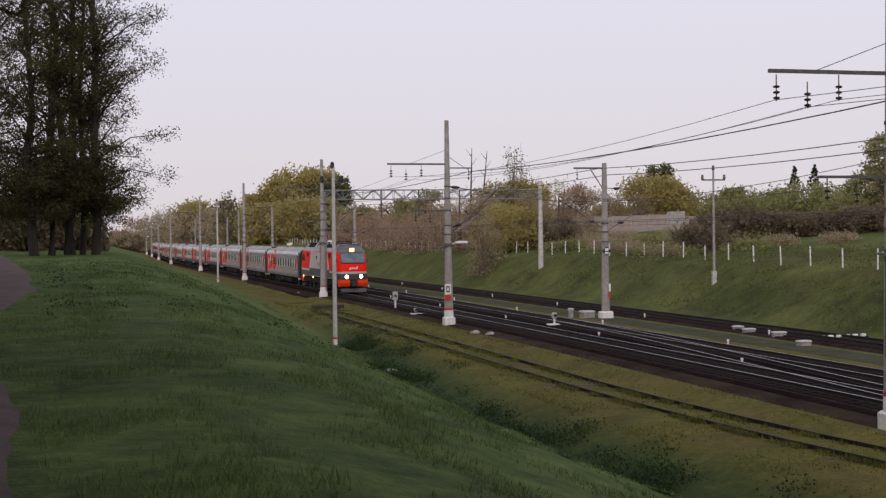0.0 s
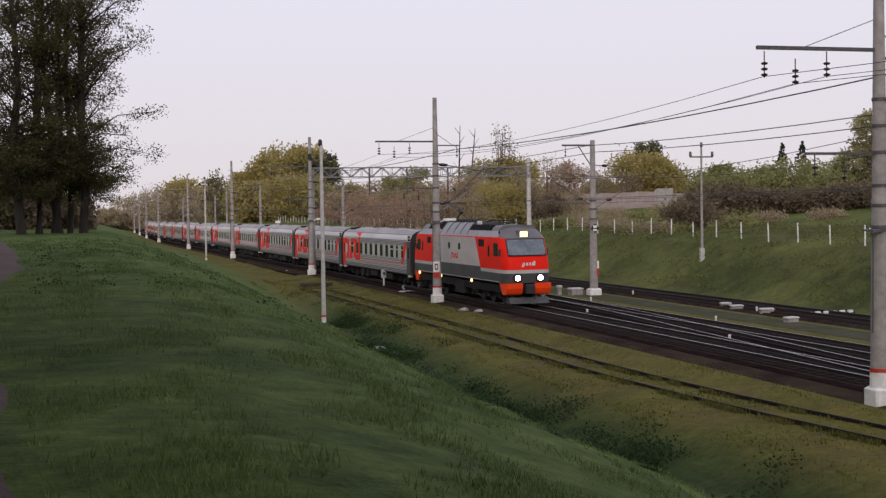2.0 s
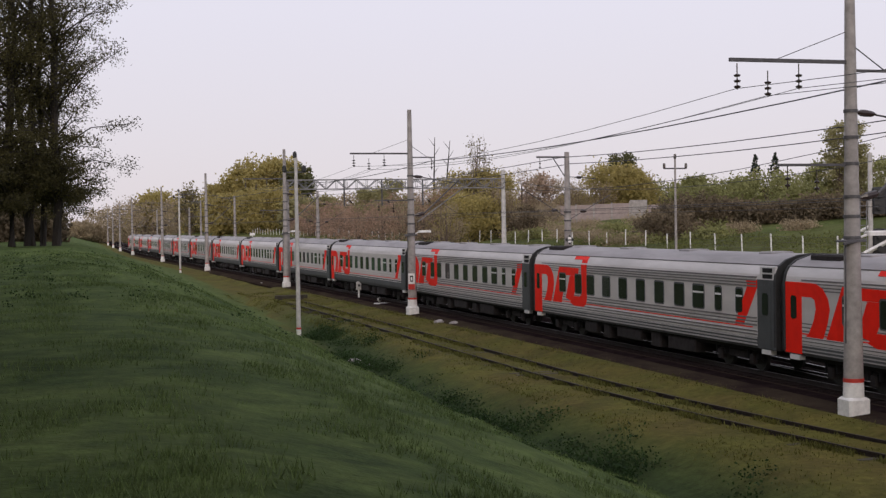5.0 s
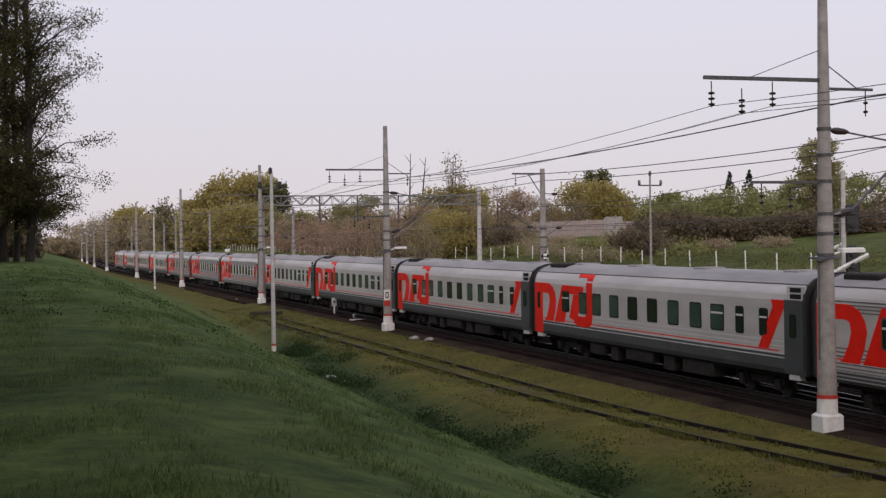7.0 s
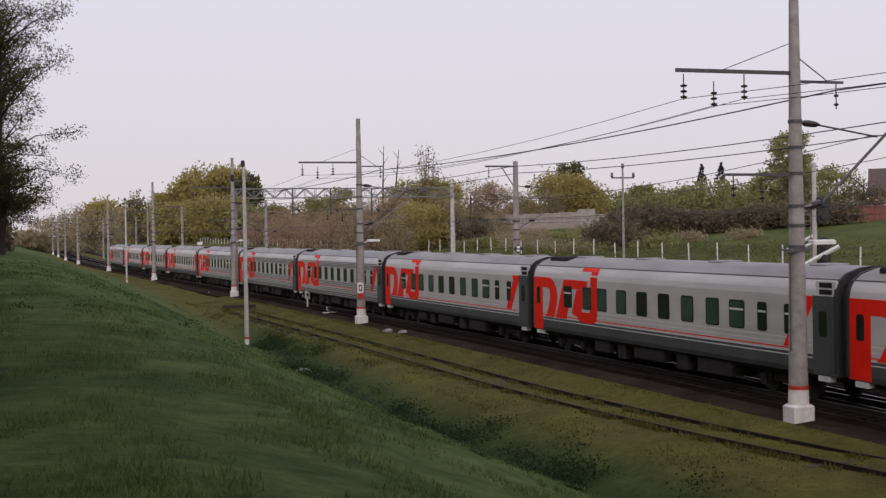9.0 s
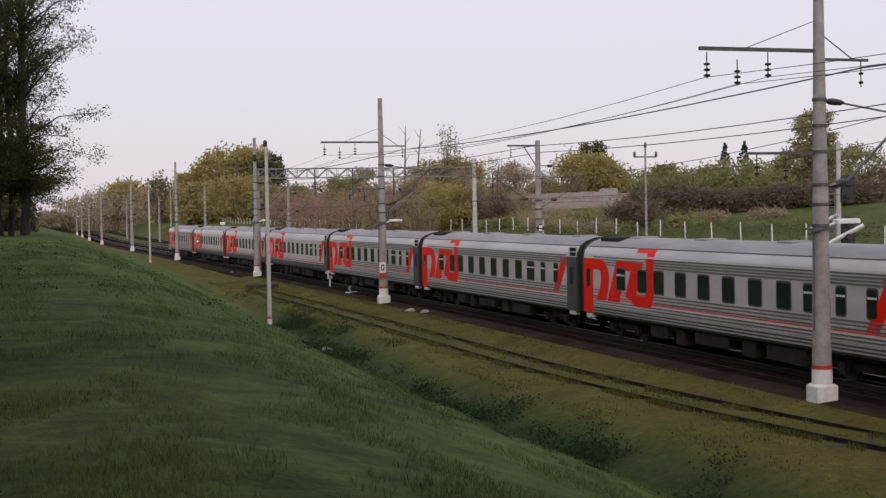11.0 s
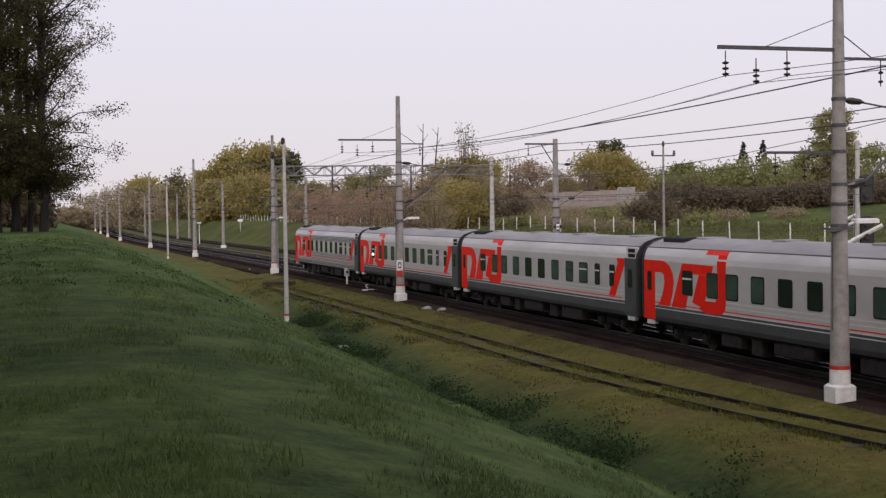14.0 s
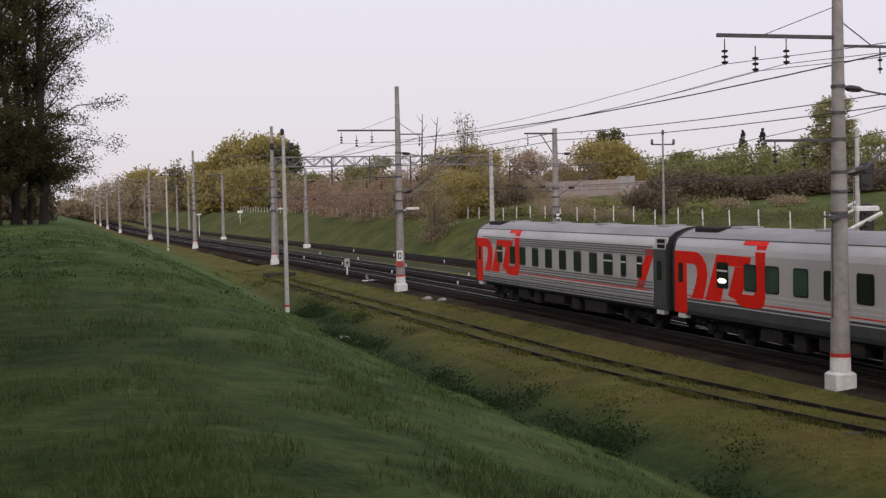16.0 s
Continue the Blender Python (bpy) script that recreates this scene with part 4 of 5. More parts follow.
        fs = [(j, (j + 1) % k, (j + 1) % k + k, j + k) for j in range(k) if keep is None or keep((p[j][1] + p[(j + 1) % k][1]) / 2, (p[j][0] + p[(j + 1) % k][0]) / 2)]
        sh.add(vs, fs)
    return sh


def cap(sh, z, grow=0.0):
    p = outline(z, grow)
    return sh.add([(x, y, z) for x, y in p], [tuple(range(len(p)))])


def locomotive():
    root = thing("electric_locomotive", Matrix(), "red and grey electric passenger locomotive with lit headlamps", "locomotive")
    part("lower_body", cap(band(Shape(), 1.38, 1.95, steps=2), 1.38), M_CAR_DARK, root, "dark grey lower body")
    part("pale_stripe", band(Shape(), 1.95, 2.16), M_CAR_LIGHT, root, "pale grey waist stripe")
    front = lambda y, x: abs(y) > 9.45 or (abs(x) < 1.2 and abs(y) > 9)
    part("red_body", band(band(Shape(), 2.16, 4.04, steps=5), 4.04, 4.12, keep=lambda y, x: not front(y, x), steps=1), M_CAR_RED, root, "glossy red body", True)
    for d in (-1, 1):
        part("cab_brow", band(Shape(), 4.04, 4.12, keep=lambda y, x, d=d: front(y, x) and y * d > 0, steps=1), M_CAB_ROOF, root, "dark grey brow over the windscreen", True)
    part("roof_edge", band(Shape(), 4.12, 4.5, keep=lambda y, x: abs(y) < 9.0 and abs(x) > 1.1), M_SILVER, root, "silver sloping roof edge")
    part("cab_roof", cap(band(band(Shape(), 4.12, 4.5, keep=lambda y, x: not (abs(y) < 9.0 and abs(x) > 1.1), steps=2), 4.5, 4.84, keep=lambda y, x: abs(y) > 7.0, steps=2), 4.5), M_CAB_ROOF, root, "dark grey rounded cab roof")
    for s in (-1, 1):
        part("cab_dome", Shape().sweep(mirrored([(1.27, 4.45), (1.15, 4.68), (0.95, 4.82), (0, 4.88)]), [(0, s * 7.2, 0), (0, s * 8.6, 0)] if s > 0 else [(0, -8.6, 0), (0, -7.2, 0)]), M_CAB_ROOF, root, "", True)
    part("roof_housing", Shape().sweep(mirrored([(1.42, 4.25), (1.2, 4.6), (0.9, 4.95), (0, 5.0)]), [(0, -2.7, 0), (0, 3.5, 0)]), M_SILVER, root, "silver sloping roof hatches")
    for y in (-2.7, -1.2, 0.4, 2.0, 3.45):
        part("hatch_rib", Shape().sweep(mirrored([(1.44, 4.25), (1.23, 4.63), (0.92, 4.98), (0, 5.03)]), [(0, y - 0.05, 0), (0, y + 0.05, 0)]), M_CAR_DARK, root, "dark hatch rib")
    # Both roof recesses are solid shapes; their inner dark is in the black colour.
    part("pantograph_well", Shape().sweep(mirrored([(1.3, 4.4), (1.05, 4.98), (0, 5.0)]), [(0, 3.7, 0), (0, 6.8, 0)]), M_WELL, root, "solid black shape for the shaded roof well")
    part("equipment_well", Shape().sweep(mirrored([(1.28, 4.45), (1.1, 4.85), (0, 4.87)]), [(0, -7.0, 0), (0, -2.8, 0)]), M_WELL, root, "solid black shape for the dark equipment recess")
    part("pantograph", Shape().tube([(-0.6, -6.6, 5.0), (-0.25, -5.2, 5.12), (-0.6, -4.1, 5.04)], 0.03, 5).tube([(0.6, -6.6, 5.0), (0.25, -5.2, 5.12), (0.6, -4.1, 5.04)], 0.03, 5)
         .tube([(-0.85, -5.4, 5.14), (0.85, -5.4, 5.14)], 0.04, 5).tube([(-0.6, -6.6, 4.98), (0.6, -6.6, 4.98)], 0.03, 5), M_BLACK, root, "folded black pantograph")
    part("pantograph", Shape().tube([(-0.5, 4.3, 5.0), (0.5, 4.3, 5.0)], 0.05, 5).tube([(0, 4.3, 5.0), (0, 3.2, 5.75)], 0.06, 6).tube([(-0.12, 3.2, 5.72), (-0.35, 4.9, 6.3)], 0.03, 5)
         .tube([(0.12, 3.2, 5.72), (0.35, 4.9, 6.3)], 0.03, 5).tube([(-0.95, 4.9, 6.22), (-0.7, 4.9, 6.32), (0.7, 4.9, 6.32), (0.95, 4.9, 6.22)], 0.035, 5)
         .tube([(0, 3.45, 5.85), (0, 3.05, 5.6)], 0.12, 6), M_BLACK, root, "black pantograph raised to the wire")
    for k in range(9):
        y = -2.4 + 0.62 * k
        part("busbar_insulator", Shape().tube([(-0.55, y, 4.95), (-0.55, y, 5.1), (-0.55, y, 5.2)], [0.05, 0.10, 0.05], 6), M_BLACK, root, "dark busbar insulator")
    part("busbar", Shape().tube([(-0.55, -2.8, 5.2), (-0.55, 3.2, 5.2)], 0.03, 5), M_BLACK, root, "dark roof busbar")
    for y in (-3.4, -2.95):
        part("roof_insulator", Shape().tube([(-0.7, y, 4.8), (-0.7, y, 5.02), (-0.7, y, 5.08)], [0.10, 0.11, 0.05], 8), M_CAR_ROOF, root, "pale roof insulator")
    for s in (-1, 1):
        x = 1.5
        part("grey_panel", Shape().slab([(4.3, 4.05), (-4.6, 4.05), (-5.7, 2.12), (5.35, 2.12)], s * (x - 0.02), s * (x + 0.008)), M_CAR_LIGHT, root, "pale grey slanted side panel")
        part("dark_band", Shape().slab([(5.25, 2.24), (-5.65, 2.24), (-5.95, 1.5), (5.0, 1.5)], s * (x - 0.02), s * (x + 0.012)), M_CAR_DARK, root, "dark grey band")
        for line in ([(0.6, 2.55), (0.55, 2.9), (0.2, 2.9), (0.15, 2.65)], [(-0.05, 2.62), (-0.3, 2.9)], [(-0.4, 2.9), (-0.5, 2.66), (-0.8, 2.66), (-0.82, 3.0)]):
            part("side_mark", stroke(Shape(), s, line, 0.14, x + 0.008), M_CAR_RED, root, "small red painted shape")

        for y in (1.15, -1.2):
            part("port_window", pane(Shape(), s, y, 0.42, 3.2, 3.65, x + 0.01, cut=0.1), M_GLASS, root, "small dark side window")
        for y, w, z0, z1 in ((6.15, 0.95, 3.5, 3.95), (-5.9, 1.1, 3.5, 3.95)):
            lv = part("louvre", pane(Shape(), s, y, w, z0, z1, x, cut=0.02), M_UNDER, root, "dark louvre")
            for k in range(4):
                part("slat", Shape().box(min(s * 1.5, s * 1.525), max(s * 1.5, s * 1.525), y - w / 2, y + w / 2, z0 + 0.05 + 0.1 * k, z0 + 0.08 + 0.1 * k), M_UNDER_L, lv)
        for y in (-7.35, 9.2 - 1.2):
            part("door_window", pane(Shape(), s, y, 0.34, 2.9, 3.6, x, cut=0.12), M_GLASS, root)
        for y in (-8.7, 8.9):
            part("cab_window", pane(Shape(), s, y, 0.86, 2.95, 3.75, x - 0.005, 0.02, cut=0.1), M_GLASS, root, "dark cab side window")
        for y in (-3.75, 3.25, 8.9):
            part("side_lamp", Shape().tube([(s * 1.45, y, 1.28), (s * 1.53, y, 1.28)], 0.11, 10), M_LAMP_SIDE, root, "glowing amber side lamp")
        part("side_box", Shape().box(min(s * 0.9, s * 1.4), max(s * 0.9, s * 1.4), -1.9, 0.2, 0.33, 1.12, 0.06), M_UNDER_L, root, "grey underframe box")
        part("pipe", Shape().tube([(s * 1.5, -9.2, 1.42), (s * 1.5, 9.2, 1.42)], 0.025, 5), M_CAR_LIGHT, root)
    for d in (-1, 1):
        back = 0.4 if d > 0 else 0
        yw0, yw1 = plan(3.05)[1] + back, plan(3.98)[1] + back
        glass = Shape()
        vs = []
        for z in (3.06, 3.98):
            f = plan(z)[1] + 0.17
            f += 0.4 if d > 0 else 0
            vs += [(-1.2, d * (f - 0.13), z), (-0.75, d * f, z), (0.75, d * f, z), (1.2, d * (f - 0.13), z)]
        vs += [(x, y - d * 0.1, z) for x, y, z in vs]
        glass.add(vs, [(0, 1, 5, 4), (1, 2, 6, 5), (2, 3, 7, 6), (8, 12, 13, 9), (9, 13, 14, 10), (10, 14, 15, 11), (0, 4, 12, 8), (3, 11, 15, 7), (4, 5, 13, 12), (5, 6, 14, 13), (6, 7, 15, 14), (0, 8, 9, 1), (1, 9, 10, 2), (2, 10, 11, 3)])
        part("windscreen", glass, M_WINDSCREEN, root, "wide reflecting windscreen")
        part("windscreen_seal", Shape().tube([(-1.2, d * yw0, 3.04), (-0.75, d * (yw0 + 0.12), 3.04), (0.75, d * (yw0 + 0.12), 3.04), (1.2, d * yw0, 3.04), (1.2, d * yw1, 4.0), (0.75, d * (yw1 + 0.12), 4.0), (-0.75, d * (yw1 + 0.12), 4.0), (-1.2, d * yw1, 4.0), (-1.2, d * yw0, 3.04)], 0.05, 6), M_RUBBER, root)
        ym = d * (plan(2.5)[1] + 0.065 + back)
        m = Shape()
        for a, b in ((-0.38, -0.24), (-0.16, -0.04), (0.04, 0.14), (0.2, 0.4)):
            m.box(a, b, min(ym, ym + d * 0.01), max(ym, ym + d * 0.01), 2.42, 2.6)
        m.box(-0.44, -0.3, min(ym, ym + d * 0.01), max(ym, ym + d * 0.01), 2.34, 2.5)
        m.box(0.3, 0.42, min(ym, ym + d * 0.01), max(ym, ym + d * 0.01), 2.5, 2.68)
        part("front_mark", m, M_CAR_WHITE, root, "small pale painted shapes")
        lit = d < 0
        for sx in (-0.72, 0.72):
            f = d * (plan(1.75)[1] + 0.05 + back)
            hl = part("headlamp_bezel", Shape().tube([(sx, f - d * 0.3, 1.68), (sx, f + d * 0.02, 1.68), (sx, f + d * 0.04, 1.68)], [0.27, 0.27, 0.23], 16), M_UNDER, root, "dark headlamp surround")
            part("headlamp", Shape().tube([(sx, f, 1.68), (sx, f + d * 0.05, 1.68), (sx, f + d * 0.07, 1.68)], [0.17, 0.17, 0.13], 16), M_LAMP if lit else M_GLASS, hl, "lit round headlamp" if lit else "")
            part("buffer_skirt", Shape().slab([(d * 9.0, 1.36), (d * 10.46, 1.36), (d * 10.42, 1.05), (d * 10.26, 0.74), (d * 10.12, 0.66), (d * 9.62, 0.66)], min(sx * 0.52, sx * 1.95), max(sx * 0.52, sx * 1.95)), M_CAR_ORANGE, root, "orange-red buffer skirt")
        fy = d * (plan(4.16)[1] + 0.03 + back)
        tl = part("top_lamp_housing", Shape().box(-0.34, 0.34, min(fy - d * 0.5, fy + d * 0.05), max(fy - d * 0.5, fy + d * 0.05), 4.08, 4.56, 0.06), M_CAB_ROOF, root, "lamp housing")
        part("top_lamp", Shape().box(-0.26, 0.26, min(fy, fy + d * 0.07), max(fy, fy + d * 0.07), 4.13, 4.47, 0.03), M_LAMP_TOP if lit else M_GLASS, tl, "lit square top lamp" if lit else "")
        part("coupler", Shape().box(-0.3, 0.3, min(d * 9.5, d * 10.75), max(d * 9.5, d * 10.75), 0.75, 1.3, 0.06).tube([(0.3, d * 10.5, 0.9), (0.35, d * 10.6, 0.4)], 0.03, 5), M_BLACK, root, "black coupler")
        part("plough", Shape().slab([(d * 9.9, 0.15), (d * 10.55, 0.15), (d * 10.35, 0.5), (d * 9.9, 0.5)], -1.25, 1.25), M_CAR_DARK, root, "grey rail plough")
        for sx in (-1.25, 1.25):
            part("wing_mirror", Shape().box(min(sx * 1.15, sx * 1.27), max(sx * 1.15, sx * 1.27), d * 9.5 - 0.06, d * 9.5 + 0.06, 3.0, 3.4, 0.02).tube([(sx * 1.1, d * 9.4, 3.3), (sx * 1.2, d * 9.5, 3.3)], 0.02, 4), M_BLACK, root)
        bogie(root, d * 6.2, (-2.1, 0, 2.1), 0.62, "black three-axle bogie")
    part("underframe", Shape().box(-1.35, 1.35, -9.6, 9.6, 0.75, 1.2), M_UNDER, root)
    return root


M_WINDSCREEN = mat("windscreen_glass", (0.10, 0.12, 0.15), 0.06, scale=1.5, vary=0.4, spec=0.9)
LOCO = locomotive()
SMOOTH = carriage(False)
RIBBED = carriage(True)
LIT = carriage(False, True)
LIT["label"] = "pale grey smooth-sided carriage with one window lamp lit"
PITCH = 24.54
KINDS = "RRRSSSSRRRSSLR"
TRAIN = [(LOCO, -10.85)]
used = set()
for k, kind in enumerate(KINDS):
    src = {"R": RIBBED, "S": SMOOTH, "L": LIT}[kind]
    ob = src if kind not in used else copy_thing(src, Matrix())
    used.add(kind)
    TRAIN.append((ob, PITCH * (k + 0.5)))


def coupling(t):
    """Where the coupling behind the locomotive is at t seconds."""
    return 148.78 - 26.495 * t + 0.01896 * t * t


def motions():
    for ob, back in TRAIN:
        rows = []
        for i in range(17):
            y = coupling(i) + back
            rows.append((float(i), pose(TRACK_A + bend(y), y, grade(max(y, 0)), 0, 0, heading(y))))
        walk(ob, rows)


# ---- trees, shrubs and the land beyond ----
M_TWIG = mat("pale_brown_twigs", (0.13, 0.095, 0.072), 0.9, scale=3, vary=0.3)
M_BARK = mat("dark_bark", (0.026, 0.021, 0.017), 0.95, scale=5, vary=0.4, bump=0.8, fine=25, stretch=(1, 1, 0.25))
M_LEAF_BANK = leaf_mat("bank_tree_leaves", (0.095, 0.082, 0.030), (0.046, 0.043, 0.018), 0.35, 0.30)
# Far leaf tones, brown, red and olive most, are lifted to stand for haze.
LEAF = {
    "olive": leaf_mat("olive_hazed_leaves", (0.43, 0.36, 0.135), (0.32, 0.26, 0.10), 0.15, 0.55),
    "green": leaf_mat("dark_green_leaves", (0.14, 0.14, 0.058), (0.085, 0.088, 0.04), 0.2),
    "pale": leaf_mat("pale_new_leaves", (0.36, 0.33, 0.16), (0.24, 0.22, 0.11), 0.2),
    "brown": leaf_mat("brown_hazed_leaves", (0.40, 0.32, 0.205), (0.27, 0.215, 0.14), 0.2),
    "red": leaf_mat("reddish_hazed_twigs", (0.44, 0.29, 0.205), (0.29, 0.20, 0.145), 0.2),
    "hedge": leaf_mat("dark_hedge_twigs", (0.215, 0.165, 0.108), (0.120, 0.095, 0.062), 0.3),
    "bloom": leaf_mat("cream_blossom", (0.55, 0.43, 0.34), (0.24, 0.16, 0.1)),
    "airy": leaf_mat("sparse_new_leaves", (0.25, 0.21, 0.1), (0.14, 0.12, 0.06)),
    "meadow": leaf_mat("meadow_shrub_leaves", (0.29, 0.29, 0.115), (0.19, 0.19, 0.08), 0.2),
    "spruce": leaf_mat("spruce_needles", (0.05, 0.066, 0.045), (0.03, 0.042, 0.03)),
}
LABEL = {
    "olive": "broad olive-green tree in new leaf above the cutting", "green": "dark green rounded tree above the cutting",
    "hedge": "dark brown bare hedge along the cutting top",
    "pale": "pale yellow-green tree in new leaf", "brown": "brown budding thicket shrub on the slope",
    "red": "reddish-brown leafless shrub on the cutting slope", "bloom": "shrub with cream blossom among brown scrub",
    "airy": "slender tree with sparse new leaves", "meadow": "yellow-green shrub on the far meadow", "spruce": "dark pointed spruce on the skyline",
}


SHRUBS = ("brown", "red", "meadow", "bloom", "hedge")


def leaf_faces(centres, size, rng, aspect=0.6):
    """Diamond leaves of the given size at random turns."""
    n = len(centres)
    a = rng.normal(size=(n, 3))
    a /= np.linalg.norm(a, axis=1)[:, None]
    b = np.cross(a, rng.normal(size=(n, 3)))
    b /= np.linalg.norm(b, axis=1)[:, None]
    s = size * rng.uniform(0.6, 1.3, (n, 1))
    a, b = a * s, b * s * aspect
    v = np.stack([centres - a, centres - b, centres + a, centres + b], 1).reshape(-1, 3)
    return v, np.arange(4 * n).reshape(n, 4)


def crown_tree(kind, x, y, top, r, rng, leaf_size=0.0, clear=0.0):
    z = land(x, y)[0] - 0.15
    h = max(top - z, 0.6)
    root = thing("shrub" if kind in SHRUBS else "tree", pose(x, y, z), LABEL[kind], "shrub" if kind in SHRUBS else "tree", kind + " growth beyond the line")
    far = math.hypot(x, y)
    leaf = max(0.13, (0.00085 if far < 300 else 0.00095 if kind == "olive" else 0.0012) * far) * (1.0 if kind in ("airy", "spruce", "red", "brown") else 1.25)
    low = 0.02 if kind in SHRUBS else 0.12
    low = max(low, clear)
    n_cl = {"airy": 80, "spruce": 170, "olive": 110, "green": 92}.get(kind, 64)
    per = {"airy": 12, "spruce": 26, "brown": 40, "red": 38, "olive": 84}.get(kind, 56)
    if leaf_size > 0.3 or h < 1.4:
        per = 30
    if far > 500:
        n_cl = int(n_cl * 0.65)
    cs, tips = [], []
    for i in range(n_cl):
        u = rng.uniform(low, 1.0 if kind == "spruce" else 0.95)
        if kind == "spruce":
            w = r * 3.0 * (1.0 - u) + 0.08
        elif kind == "airy":
            w = r * (0.25 + 1.1 * math.sin(math.pi * min(1, u * 0.9 + 0.1)))
        else:
            w = r * (1.5 if kind == "olive" else 1.2) * math.sqrt(max(0.03, 1 - (abs(u - 0.42) / 0.62) ** 2))
        ang = rng.uniform(0, 2 * math.pi)
        rad = w * math.sqrt(rng.uniform(0.15, 1))
        c = np.array([rad * math.cos(ang), rad * math.sin(ang), u * h * rng.uniform(0.94, 1.0)])
        tips.append(c)
        sg = {"airy": 0.30, "spruce": 0.05, "olive": 0.21}.get(kind, 0.16) * r + (0.12 if kind != "spruce" else 0.02)
        cs.append(c + rng.normal(size=(per, 3)) * (sg, sg, sg * 0.75))
    cs = np.concatenate(cs)
    cs[:, 2] = np.maximum(cs[:, 2], 0.1)
    leaf = leaf_size or leaf
    if kind == "spruce":
        leaf *= 0.75
    v, f = leaf_faces(cs, leaf, rng, 0.35 if kind in ("brown", "red") else 0.6)
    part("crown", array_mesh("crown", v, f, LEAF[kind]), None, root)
    wood = Shape().tube([(0, 0, -0.2), (0.1, 0, h * 0.35), (0, 0.1, h * 0.8)], [0.05 + h * 0.012, 0.04 + h * 0.008, 0.03], 6)
    for c in tips[::4]:
        base = rng.uniform(0.05, 0.5) * c[2]
        wood.tube([(0, 0, base), (c[0] * 0.55, c[1] * 0.55, base + (c[2] - base) * 0.6), tuple(c)], [0.02 + h * 0.004, 0.015 + h * 0.002, 0.012], 4)
    if kind in ("brown", "red", "airy"):
        for i in range(46):
            a, q = rng.uniform(0, 2 * math.pi), rng.uniform(0.1, 0.9) * r
            e = rng.uniform(0.5, 1.02) * h
            wood.tube([(q * 0.6 * math.cos(a), q * 0.6 * math.sin(a), 0), (q * 1.15 * math.cos(a), q * 1.15 * math.sin(a), e)], [0.025, 0.008], 3)
    part("trunk", wood, M_TWIG, root)
    return root


REACH = [(0.06, 0.55), (0.2, 0.95), (0.26, 1.28), (0.36, 1.0), (0.5, 0.95), (0.68, 0.56), (0.85, 0.36), (1.0, 0.12)]


def bank_tree(x, y, h, r, seed, stems=1, lean=0.0, leaves=60, thick=0.25):
    """A tall tree, widest at a quarter of its height, airy towards the top."""
    rng = np.random.default_rng(seed)
    z = land(x, y)[0] - 0.1
    root = thing("bank_tree", pose(x, y, z), "tall dark tree in fresh leaf beside the footpath", "tree", "trees on the bank")
    cs = []
    wood = Shape()
    for s in range(stems):
        a = rng.uniform(0, 2 * math.pi)
        tilt = 0.02 + 0.04 * s
        px = [(0.25 * s * math.cos(a), 0.25 * s * math.sin(a), -0.3)]
        for k in range(1, 9):
            t = k / 8
            px.append((lean * t * h * 0.1 + tilt * h * t * math.cos(a) + rng.normal() * 0.10, tilt * h * t * math.sin(a) + rng.normal() * 0.10, h * t * (1 - 0.06 * s)))
        wood.tube(px, [thick * (1 - 0.93 * (k / 8)) ** 0.8 + 0.02 for k in range(9)], 8)
        for i in range(int(70 / stems) + 10):
            t = 0.11 + 0.87 * rng.uniform() ** 1.2
            k = min(int(t * 8), 7)
            f = t * 8 - k
            b = np.array(px[k]) * (1 - f) + np.array(px[k + 1]) * f
            ang = rng.uniform(0, 2 * math.pi)
            length = r * curve(t, REACH) * rng.uniform(0.45, 1.08)
            rise = rng.uniform(0.25, 0.9) if t > 0.3 else rng.uniform(-0.15, 0.35)
            e = b + np.array([math.cos(ang) * length, math.sin(ang) * length, rise * length])
            m = (b + e) / 2 + np.array([0, 0, 0.12 * length])
            wood.tube([tuple(b), tuple(m), tuple(e)], [0.07 * (1.1 - t) + 0.02, 0.03, 0.010], 4)
            for q in (0.3, 0.48, 0.64, 0.78, 0.9, 1.0):
                c = b * (1 - q) ** 2 + 2 * m * q * (1 - q) + e * q * q
                c = c + rng.normal(size=3) * 0.22
                cs.append(c + rng.normal(size=(max(8, int(leaves * (1.75 - 2.0 * t))), 3)) * (0.30, 0.30, 0.17))
                if rng.uniform() < 0.6:
                    wood.tube([tuple(b * (1 - q) + e * q), tuple(c + rng.normal(size=3) * 0.35)], [0.013, 0.005], 3)
    cs = np.concatenate(cs)
    cs[:, 2] = np.maximum(cs[:, 2], 1.5)
    v, f = leaf_faces(cs, 0.068, rng, 0.5)
    part("crown", array_mesh("crown", v, f, M_LEAF_BANK), None, root, "small dark green new leaves")
    part("trunk", wood, M_BARK, root, "dark ridged trunk and limbs", True)
    return root


FIRST = bank_tree(-0.92, 75.0, 22.0, 4.1, 11, 1, 0.0)
bank_tree(-1.66, 76.5, 21.0, 3.0, 12, 1, 0.12, thick=0.16)
bank_tree(-2.17, 75.0, 21.5, 3.3, 13, 2, 0.0)
bank_tree(-3.2, 74.0, 21.0, 3.3, 17, 1, 0.05)
bank_tree(-4.05, 73.0, 20.5, 3.4, 14, 1, -0.25)
bank_tree(-0.9, 86.0, 17.0, 2.9, 15, 1, 0.0, 40)
SECOND = bank_tree(-7.6, 52.0, 17.0, 3.6, 16, 1, 0.0)
# The copy at y 6 is out of view, added to shade the near bank.
for i, (x, y) in enumerate(((-5.6, 6.0), (-10.5, 88.0), (-6.4, 74.0))):
    copy_thing(SECOND if i % 2 else FIRST, pose(x, y, land(x, y)[0] - 0.1, 0, 0, 47.0 * i + 20))


